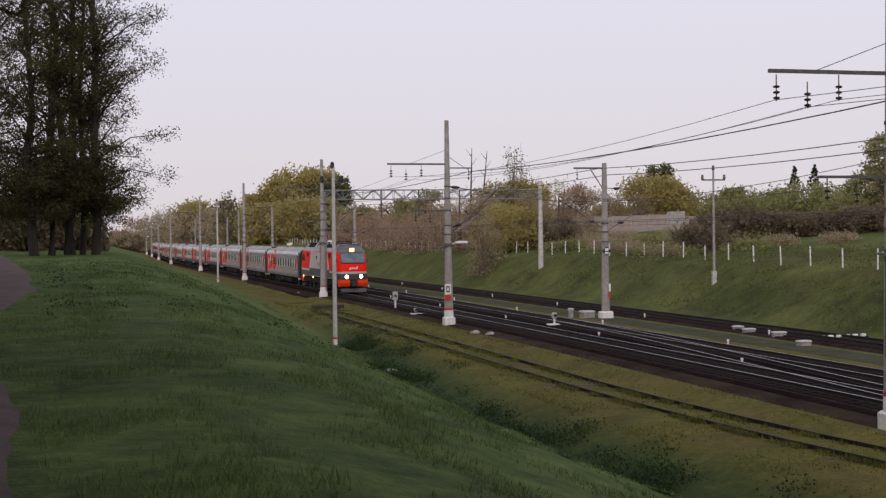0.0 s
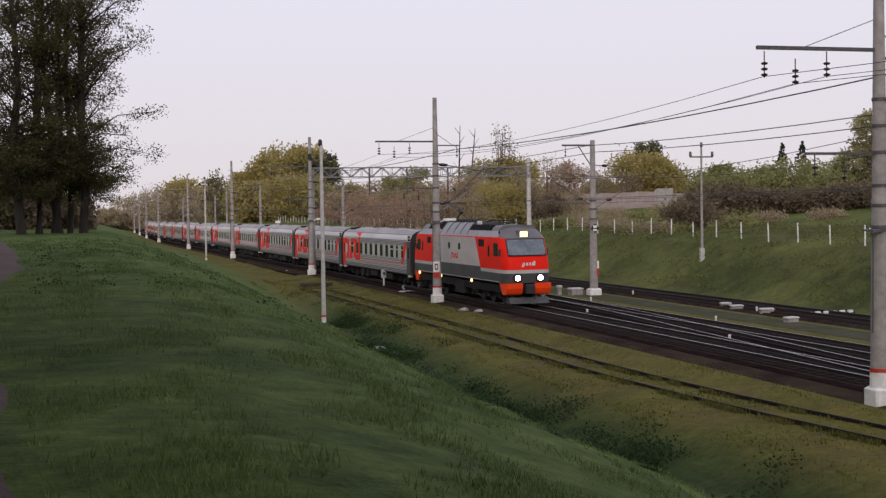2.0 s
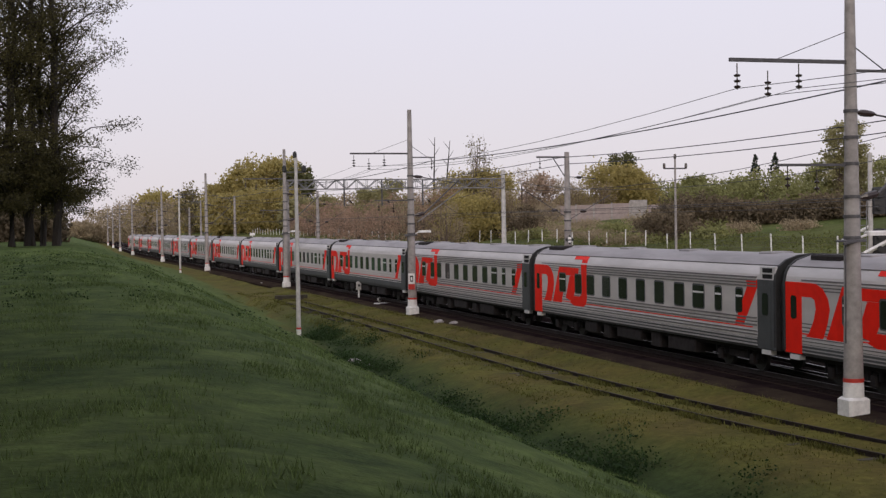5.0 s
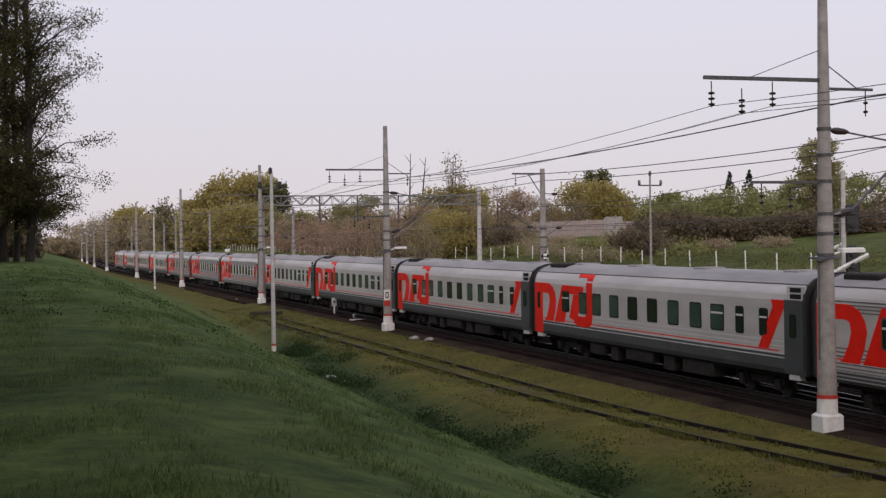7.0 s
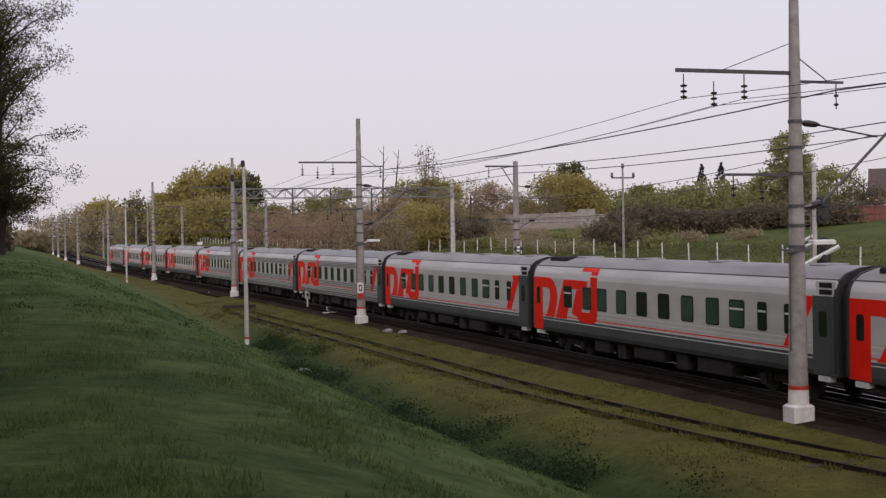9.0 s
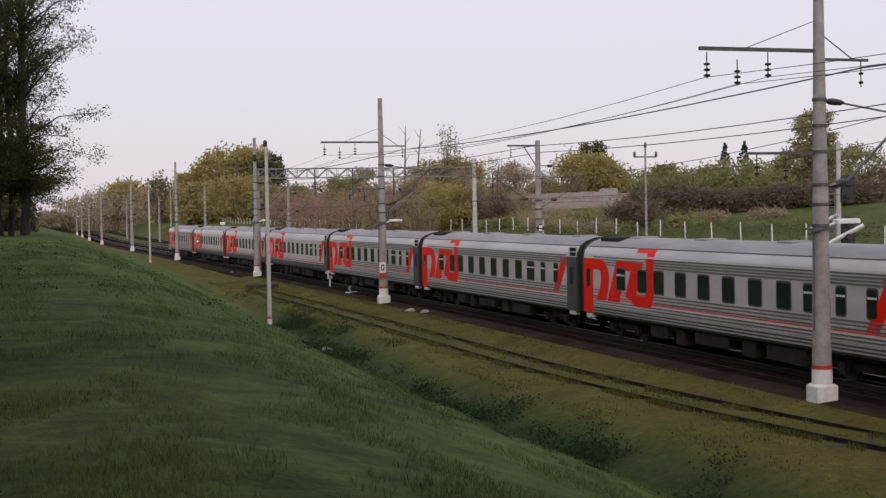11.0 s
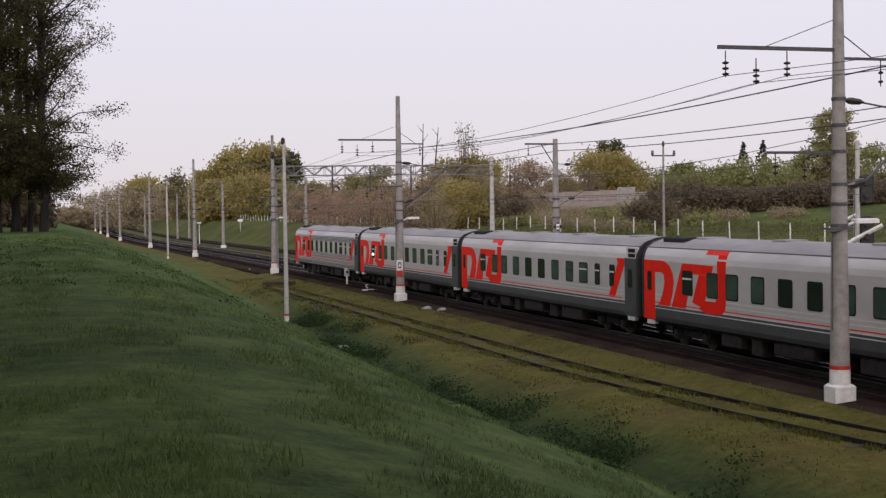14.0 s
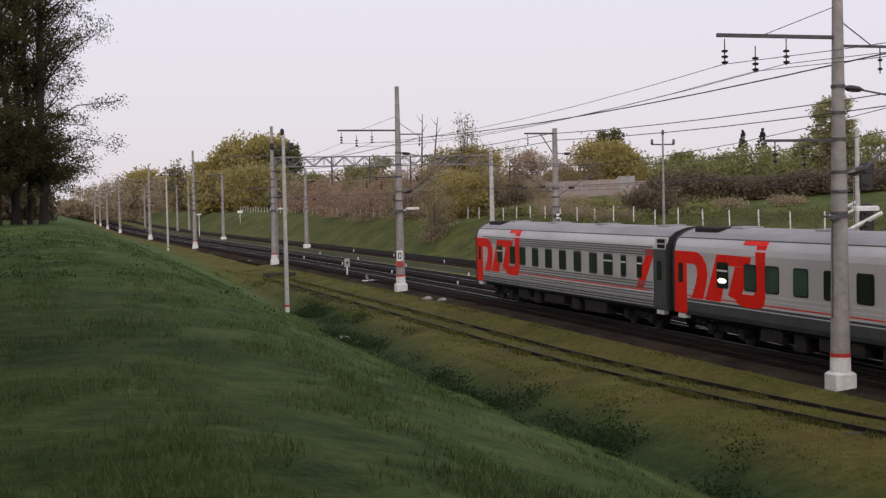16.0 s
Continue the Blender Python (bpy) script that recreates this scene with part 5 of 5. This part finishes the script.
def overhanging_tree(x, y):
    """A tree at the path whose low limb hangs over the bank."""
    rng = np.random.default_rng(41)
    z = land(x, y)[0]
    root = thing("overhanging_tree", pose(x, y, z), "tree beside the path with one leafy limb hanging over", "tree", "trees on the bank")
    wood = Shape().tube([(0, 0, -0.3), (0.1, 0, 3.0), (0.0, 0.1, 7.5)], [0.28, 0.22, 0.10], 10)
    limb = [(0.1, 0, 4.2), (1.5, 0, 5.15), (2.8, 0.1, 5.3), (3.75, 0.1, 4.95)]
    wood.tube(limb, [0.10, 0.06, 0.035, 0.012], 6)
    cs = []
    for i in range(26):
        q = rng.uniform(0.3, 1.0) * 3
        k = min(int(q), 2)
        p = np.array(limb[k]) * (1 - q + k) + np.array(limb[k + 1]) * (q - k)
        e = p + rng.normal(size=3) * (0.4, 0.3, 0.22) + np.array([0.15, 0, 0.10])
        wood.tube([tuple(p), tuple(e)], [0.015, 0.005], 4)
        cs.append(e + rng.normal(size=(26, 3)) * (0.13, 0.13, 0.08))
    for i in range(60):
        cs.append(np.array((0, 0, 6.8)) + rng.normal(size=3) * (1.1, 1.1, 0.9) + rng.normal(size=(30, 3)) * 0.3)
    v, f = leaf_faces(np.concatenate(cs), 0.045, rng, 0.5)
    part("crown", array_mesh("crown", v, f, M_LEAF_BANK), None, root, "small yellow-green new leaves")
    part("trunk", wood, M_BARK, root, "dark trunk and limb", True)


overhanging_tree(-5.1, 22.0)


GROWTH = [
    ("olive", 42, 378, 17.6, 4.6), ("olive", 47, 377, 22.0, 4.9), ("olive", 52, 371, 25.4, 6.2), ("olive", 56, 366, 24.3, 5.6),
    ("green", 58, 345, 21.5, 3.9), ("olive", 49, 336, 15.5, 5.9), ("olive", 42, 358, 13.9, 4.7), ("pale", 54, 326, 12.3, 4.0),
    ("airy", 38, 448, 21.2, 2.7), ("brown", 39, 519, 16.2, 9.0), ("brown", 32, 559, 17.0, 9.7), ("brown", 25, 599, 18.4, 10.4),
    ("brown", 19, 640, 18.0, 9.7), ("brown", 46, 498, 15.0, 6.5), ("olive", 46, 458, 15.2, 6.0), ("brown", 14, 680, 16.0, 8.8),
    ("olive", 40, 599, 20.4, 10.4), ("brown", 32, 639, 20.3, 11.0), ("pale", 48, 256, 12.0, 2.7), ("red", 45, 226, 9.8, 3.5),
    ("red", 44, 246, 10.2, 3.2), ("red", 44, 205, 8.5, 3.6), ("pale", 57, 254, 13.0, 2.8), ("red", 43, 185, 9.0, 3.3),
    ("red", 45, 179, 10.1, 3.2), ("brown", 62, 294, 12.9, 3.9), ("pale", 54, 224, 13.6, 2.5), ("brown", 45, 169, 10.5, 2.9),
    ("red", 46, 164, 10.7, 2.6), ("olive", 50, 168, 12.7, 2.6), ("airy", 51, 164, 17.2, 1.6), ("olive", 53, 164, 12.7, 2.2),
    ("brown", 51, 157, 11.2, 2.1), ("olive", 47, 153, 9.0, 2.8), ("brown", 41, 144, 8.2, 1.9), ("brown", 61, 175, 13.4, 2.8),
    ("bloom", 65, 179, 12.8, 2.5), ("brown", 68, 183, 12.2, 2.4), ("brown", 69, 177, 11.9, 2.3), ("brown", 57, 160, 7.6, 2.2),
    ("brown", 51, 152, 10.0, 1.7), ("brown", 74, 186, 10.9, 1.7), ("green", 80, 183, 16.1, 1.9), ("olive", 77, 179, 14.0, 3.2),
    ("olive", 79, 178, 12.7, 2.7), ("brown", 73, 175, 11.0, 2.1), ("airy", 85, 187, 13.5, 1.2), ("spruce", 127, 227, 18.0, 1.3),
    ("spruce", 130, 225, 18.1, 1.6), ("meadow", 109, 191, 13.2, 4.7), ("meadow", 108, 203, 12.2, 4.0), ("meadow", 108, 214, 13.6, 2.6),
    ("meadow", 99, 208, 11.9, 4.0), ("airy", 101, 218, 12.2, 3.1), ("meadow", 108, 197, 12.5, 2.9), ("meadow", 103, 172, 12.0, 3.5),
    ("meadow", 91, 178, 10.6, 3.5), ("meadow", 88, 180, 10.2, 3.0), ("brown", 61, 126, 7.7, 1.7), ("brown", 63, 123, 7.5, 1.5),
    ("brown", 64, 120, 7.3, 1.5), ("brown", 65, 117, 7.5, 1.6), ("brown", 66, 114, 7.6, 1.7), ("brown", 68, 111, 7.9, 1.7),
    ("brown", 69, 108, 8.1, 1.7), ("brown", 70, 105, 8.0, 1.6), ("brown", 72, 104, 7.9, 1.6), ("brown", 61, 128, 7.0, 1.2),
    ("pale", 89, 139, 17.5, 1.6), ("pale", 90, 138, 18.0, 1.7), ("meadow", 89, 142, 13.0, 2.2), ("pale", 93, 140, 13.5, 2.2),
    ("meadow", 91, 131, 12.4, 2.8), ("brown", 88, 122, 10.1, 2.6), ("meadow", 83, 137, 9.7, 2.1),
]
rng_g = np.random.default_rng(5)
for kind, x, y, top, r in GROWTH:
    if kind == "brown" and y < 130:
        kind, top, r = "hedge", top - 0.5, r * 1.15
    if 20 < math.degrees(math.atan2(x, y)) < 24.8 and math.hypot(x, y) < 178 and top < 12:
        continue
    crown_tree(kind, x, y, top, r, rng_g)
# scrub that closes the slope and the skyline between the larger trees
for i in range(70):
    y = rng_g.uniform(105, 300)
    x = rng_g.uniform(52, 66) + 0.6 * bend(y)
    if 64 < x and y < 165 or 19.6 < math.degrees(math.atan2(x, y)) < 25.2 and math.hypot(x, y) < 178:
        continue
    z = land(x, y)[0]
    crown_tree("hedge" if y < 160 else "red" if rng_g.uniform() < 0.6 else "brown", x, y, z + rng_g.uniform(1.6, 3.6), rng_g.uniform(1.4, 2.8), rng_g)
for i in range(46):
    y = rng_g.uniform(100, 172)
    x = rng_g.uniform(49.5, 66) + 0.6 * bend(y)
    crown_tree("brown" if i % 3 else "meadow", x, y, land(x, y)[0] + rng_g.uniform(0.4, 0.8), rng_g.uniform(1.0, 2.2), rng_g)
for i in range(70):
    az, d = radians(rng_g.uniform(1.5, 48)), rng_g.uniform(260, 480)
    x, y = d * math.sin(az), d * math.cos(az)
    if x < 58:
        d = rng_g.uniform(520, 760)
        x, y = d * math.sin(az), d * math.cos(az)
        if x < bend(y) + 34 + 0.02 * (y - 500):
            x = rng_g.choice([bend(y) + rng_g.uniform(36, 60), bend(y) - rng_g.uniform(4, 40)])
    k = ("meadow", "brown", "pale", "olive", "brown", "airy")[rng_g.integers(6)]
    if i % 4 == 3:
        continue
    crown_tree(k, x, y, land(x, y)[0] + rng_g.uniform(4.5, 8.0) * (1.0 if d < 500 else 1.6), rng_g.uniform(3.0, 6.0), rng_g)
for i in range(26):
    y = rng_g.uniform(92, 200)
    x = rng_g.uniform(-14, 0.5)
    if x > -0.047 * y:
        continue
    crown_tree("green", x, y, land(x, y)[0] + rng_g.uniform(2.5, 5.5), rng_g.uniform(2, 3.5), rng_g)
for i in range(5):
    crown_tree("brown", 1.5 + 2.0 * i, 560 + 12 * i, 8.0 + i % 2, 4.0, rng_g)


# Unseen trees left of and behind the eye, added to shade the bank.
for i, (x, y) in enumerate(((-9.5, 40.0), (-8.8, 27.0), (-7.8, 17.0), (-7.4, 8.0), (-7.0, -1.0), (-4.2, -9.0), (1.5, -13.0), (-13.0, 20.0), (-13.0, 5.0), (-12.0, 50.0), (-6.2, 2.0), (-4.6, -5.0), (-6.8, 9.5), (-8.0, 18.0), (-2.0, -7.0), (-8.4, 26.0), (-9.0, 35.0))):
    ob = crown_tree("green", x, y, land(x, y)[0] + 14.0 + i % 3, 3.1, rng_g, 0.42, 0.2)
    tagged(ob, "dense dark green tree added out of view to shade the bank", group="trees on the bank")
    ob.name = "bank_tree"


for i in range(9):
    x, y = -7.5 + 0.72 * i, 98.0 + 3.1 * (i * 5 % 4)
    ob = crown_tree("hedge", x, y, land(x, y)[0] + 1.9 + 0.4 * (i % 3), 1.0, rng_g)
    tagged(ob, "low dark thicket behind the bank trees", group="thickets on the bank")


# high crowns arching over the path, added out of view to shade the upper bank
for i, (x, y) in enumerate(((-3.2, 3.0), (-3.4, 9.0), (-3.7, 15.0), (-4.2, 21.0), (-2.6, -4.0), (-1.0, -10.0), (-5.6, 28.0))):
    ob = crown_tree("green", x, y, land(x, y)[0] + 17.0 + i % 3, 5.0 if y < 17 else 3.3, rng_g, 0.42, 0.58)
    tagged(ob, "tall green tree added above the view to shade the bank", group="trees on the bank")
    ob.name = "bank_tree"


def bare_trunk(x, y, top, lean):
    z = land(x, y)[0]
    root = thing("dead_tree", pose(x, y, z), "thin leafless tree trunk on the skyline", "tree", "bare trunks")
    h = top - z
    w = Shape().tube([(0, 0, -0.2), (lean * 0.4, 0, h * 0.5), (lean, 0, h)], [0.2, 0.13, 0.04], 6)
    for k in range(5):
        a = 0.55 + 0.09 * k
        w.tube([(lean * a, 0, h * a), (lean * a + (0.8 if k % 2 else -0.8), 0.2, h * a + 1.1)], [0.05, 0.015], 4)
    part("trunk", w, M_BARK, root)


bare_trunk(49.0, 178.4, 17.8, 0.4)
bare_trunk(50.4, 178.0, 17.3, 1.1)


def concrete_wall():
    root = thing("concrete_wall", Matrix(), "long pinkish-grey concrete panel wall above the cutting", "wall")
    a, b = Vector((63.4, 173.8, 0)), Vector((77.2, 168.1, 0))
    n = 6
    d = (b - a).normalized()
    ang = math.atan2(d.y, d.x)
    for i in range(n):
        p = a + (b - a) * (i + 0.5) / n
        last = i == n - 1
        l = (b - a).length / n
        z = land(p.x, p.y)[0] - 0.2
        pn = part("panel", Shape().box(-l / 2 + 0.03, l / 2 - 0.03, -0.09, 0.09, 0, (8.45 if last else 7.75 + 0.07 * i) - z, 0.02), M_CONCRETE if last else M_WALL, root, "paler end panel" if last else "")
        pn.matrix_basis = Matrix.Translation((p.x, p.y, z)) @ pose(0, 0, 0, 0, 0, math.degrees(ang))
        ps = part("pillar", Shape().box(-0.12, 0.12, -0.14, 0.14, 0, 7.85 + 0.08 * i - z, 0.02), M_CONCRETE, root)
        q = a + (b - a) * i / n
        ps.matrix_basis = Matrix.Translation((q.x, q.y, z)) @ pose(0, 0, 0, 0, 0, math.degrees(ang))
    for i in range(3):
        p = b + d * l * (i + 0.5)
        z = land(p.x, p.y)[0] - 0.2
        pn = part("panel", Shape().box(-l / 2 + 0.03, l / 2 - 0.03, -0.09, 0.09, 0, 7.75 - 0.15 * i - z, 0.02), M_WALL, root)
        pn.matrix_basis = Matrix.Translation((p.x, p.y, z)) @ pose(0, 0, 0, 0, 0, math.degrees(ang))


M_WALL = mat("pinkish_concrete", (0.29, 0.235, 0.225), 0.9, scale=1.2, vary=0.2, bump=0.3)
M_ROOF = mat("brown_roof_sheet", (0.09, 0.058, 0.052), 0.7, scale=2, vary=0.25, stretch=(1, 6, 1))
M_PEACH = mat("peach_render", (0.52, 0.31, 0.22), 0.85, scale=2, vary=0.12)
M_BRICK = mat("brick_red_boards", (0.19, 0.065, 0.05), 0.85, scale=3, vary=0.25)
concrete_wall()


def house(x, y):
    z = land(x, y)[0]
    root = thing("house", pose(x, y, z, 0, 0, -35), "small peach house with a dark brown roof and chimney", "house")
    part("wall", Shape().box(-1, 9, -4, 4, -0.3, 3.6, 0.03), M_PEACH, root)
    part("gable", Shape().slab([(-4, 3.6), (4, 3.6), (0, 6.0)], -1, -0.8), M_PEACH, root)
    part("roof", Shape().add([(-1.5, -4.6, 3.3), (9.4, -4.6, 3.3), (9.4, 0, 6.4), (-1.5, 0, 6.4), (9.4, 4.6, 3.3), (-1.5, 4.6, 3.3), (-1.5, -4.6, 3.15), (9.4, -4.6, 3.15), (9.4, 0, 6.2), (-1.5, 0, 6.2), (9.4, 4.6, 3.15), (-1.5, 4.6, 3.15)],
         [(0, 1, 2, 3), (3, 2, 4, 5), (6, 9, 8, 7), (9, 11, 10, 8), (0, 6, 7, 1), (5, 4, 10, 11), (0, 3, 9, 6), (3, 5, 11, 9), (1, 7, 8, 2), (2, 8, 10, 4)]), M_ROOF, root, "dark brown sheet roof")
    part("chimney", Shape().box(1.0, 1.8, -1.9, -1.1, 4.5, 7.0, 0.05), M_CONCRETE_L, root, "pale chimney")
    for k in range(2):
        w = part("window", Shape().box(1.5 + 3.2 * k, 2.9 + 3.2 * k, -4.05, -3.98, 1.2, 2.6), M_WHITE, root, "white window frame")
        part("window_pane", Shape().box(1.6 + 3.2 * k, 2.8 + 3.2 * k, -4.07, -4.05, 1.3, 2.5), M_GLASS, w)


house(101.5, 137.0)


def board_fence(x, y, n):
    root = thing("board_fence", pose(x, y, land(x, y)[0], 0, 0, -35), "brick-red board fence below the house", "fence")
    for i in range(n):
        part("board", Shape().box(i * 0.5, i * 0.5 + 0.46, -0.03, 0.03, -1.2, 1.5 + 0.05 * (i % 2)), M_BRICK, root)
    for h in (0.2, 1.1):
        part("rail", Shape().box(0, n * 0.5, 0.03, 0.1, h, h + 0.1), M_BARK, root)


board_fence(82.0, 116.0, 24)


# ---- grass and weeds ----
M_BLADE = leaf_mat("grass_blades", (0.158, 0.210, 0.070), (0.098, 0.136, 0.046), 0.4)
M_WEED = leaf_mat("ditch_weeds", (0.048, 0.082, 0.026), (0.018, 0.038, 0.012), 0.4)
M_SLOPE = leaf_mat("slope_weed_leaves", (0.145, 0.155, 0.050), (0.090, 0.098, 0.032), 0.3)
M_DRY = leaf_mat("dry_verge_grass", (0.150, 0.142, 0.038), (0.085, 0.086, 0.022), 0.3)


def blades(name, n, pick, height, width, material, label, seed):
    rng = np.random.default_rng(seed)
    base = []
    while len(base) < n:
        p = pick(rng)
        if p is not None:
            base.append(p)
    base = np.array(base)
    a = rng.uniform(0, 2 * math.pi, n)
    hh = height * rng.uniform(0.4, 1.25, n)
    far = np.maximum(1, np.hypot(base[:, 0], base[:, 1]) / 16)
    w = width * far ** 0.8
    tip = base + np.stack([np.cos(a) * hh * 0.55, np.sin(a) * hh * 0.55, hh], 1)
    side = np.stack([-np.sin(a) * w, np.cos(a) * w, np.zeros(n)], 1)
    v = np.stack([base - side, base + side, tip], 1).reshape(-1, 3)
    ob = new(name, array_mesh(name, v, np.arange(3 * n).reshape(n, 3), material))
    return tagged(ob, label, "grass", kind="stuff")


def on_bank(rng):
    y = 6 + 54 * rng.uniform() ** 1.6
    x = rng.uniform(-0.12 * y - 0.5, 14.6)
    if abs(x - path_x(y)) < 0.9 or x > 0.62 * y + 1:
        return None
    if noise.noise((x * 0.9, y * 0.5, 5)) + 0.6 * noise.noise((x * 2.6, y * 1.8, 9)) < rng.uniform(-0.25, 0.55):
        return None
    return x, y, land(x, y)[0] - 0.03


def in_ditch(rng):
    y = rng.uniform(26, 84)
    x = toe(y) + bend(y) + abs(rng.normal()) * 1.15 + 0.2
    if noise.noise((x * 0.7, y * 0.22, 8)) < rng.uniform(-0.05, 0.45):
        return None
    return x, y, land(x, y)[0] - 0.04


def on_verge(rng):
    y = rng.uniform(24, 125)
    x = rng.uniform(16.2, 23.3) + bend(y)
    if noise.noise((x * 0.6, y * 0.3, 12)) < rng.uniform(-0.3, 0.5):
        return None
    return x, y, land(x, y)[0] - 0.03


blades("bank_grass", 110000, on_bank, 0.085, 0.007, M_BLADE, "long dark green spring grass on the bank", 21)
def on_siding(rng):
    y = rng.uniform(24, 108)
    x = siding_x(y) + rng.choice((-0.98, -0.76, 0.62)) + rng.normal() * 0.10
    if noise.noise((x * 0.5, y * 0.9, 14)) < rng.uniform(-0.15, 0.35):
        return None
    return x, y, land(x, y)[0] - 0.02


blades("siding_grass", 16000, on_siding, 0.17, 0.012, M_DRY, "tufts of olive grass over the rusty rails", 24)
blades("verge_grass", 22000, on_verge, 0.09, 0.012, M_DRY, "short yellowish grass beside the siding", 22)


def weeds():
    rng = np.random.default_rng(31)
    cs = []
    for i in range(900):
        p = in_ditch(rng)
        if p is None:
            continue
        cs.append(np.array(p) + np.abs(rng.normal(size=(110, 3))) * (0, 0, 0.20) + rng.normal(size=(110, 3)) * (0.34, 0.34, 0.05))
    v, f = leaf_faces(np.concatenate(cs), 0.046, rng, 0.7)
    tagged(new("ditch_weeds", array_mesh("ditch_weeds", v, f, M_WEED)), "dark broad-leaved weeds along the ditch", "weeds", kind="stuff")
    cs = []
    for i in range(420):
        y = rng.uniform(26, 60)
        x = rng.uniform(-0.05 * y, 12.6)
        if noise.noise((x * 0.35, y * 0.2, 17)) < rng.uniform(-0.2, 0.4):
            continue
        q = rng.uniform(0.10, 0.22)
        cs.append(np.array((x, y, land(x, y)[0])) + np.abs(rng.normal(size=(26, 3))) * (0, 0, 0.09) + rng.normal(size=(26, 3)) * (q, q, 0.02))
    v, f = leaf_faces(np.concatenate(cs), 0.03, rng, 0.6)
    tagged(new("bank_weeds", array_mesh("bank_weeds", v, f, M_WEED)), "small dark leafy weeds among the bank grass", "weeds", kind="stuff")
    cs = []
    for i in range(300):
        y = rng.uniform(40, 130)
        x = rng.uniform(42.5, 58) + bend(y) * 0.8
        z = land(x, y)[0]
        cs.append(np.array((x, y, z)) + np.abs(rng.normal(size=(70, 3))) * (0, 0, 0.22) + rng.normal(size=(70, 3)) * (0.75, 0.75, 0.05))
    v, f = leaf_faces(np.concatenate(cs), 0.085, rng, 0.6)
    tagged(new("slope_weeds", array_mesh("slope_weeds", v, f, M_SLOPE)), "tufts of rank green weeds on the cutting slope", "weeds", kind="stuff")


weeds()


def stone(x, y, s):
    rng = random.Random(int(x * 100))
    bm = bmesh.new()
    bmesh.ops.create_icosphere(bm, subdivisions=2, radius=s)
    for v in bm.verts:
        v.co *= 1 + 0.35 * noise.noise(v.co * 2 / s + Vector((x, y, 0)))
        v.co.z *= 0.5
    me = bpy.data.meshes.new("stone")
    bm.to_mesh(me)
    bm.free()
    me.materials.append(M_CONCRETE)
    ob = new("stone", me)
    ob.matrix_basis = pose(x, y, land(x, y)[0] + s * 0.15)
    tagged(ob, "pale broken stone at the ditch edge", "stone", "stones")


for q in ((13.45, 64.3, 0.42), (13.9, 63.0, 0.25), (21.4, 77.0, 0.3), (21.9, 75.5, 0.3)):
    stone(*q)


motions()
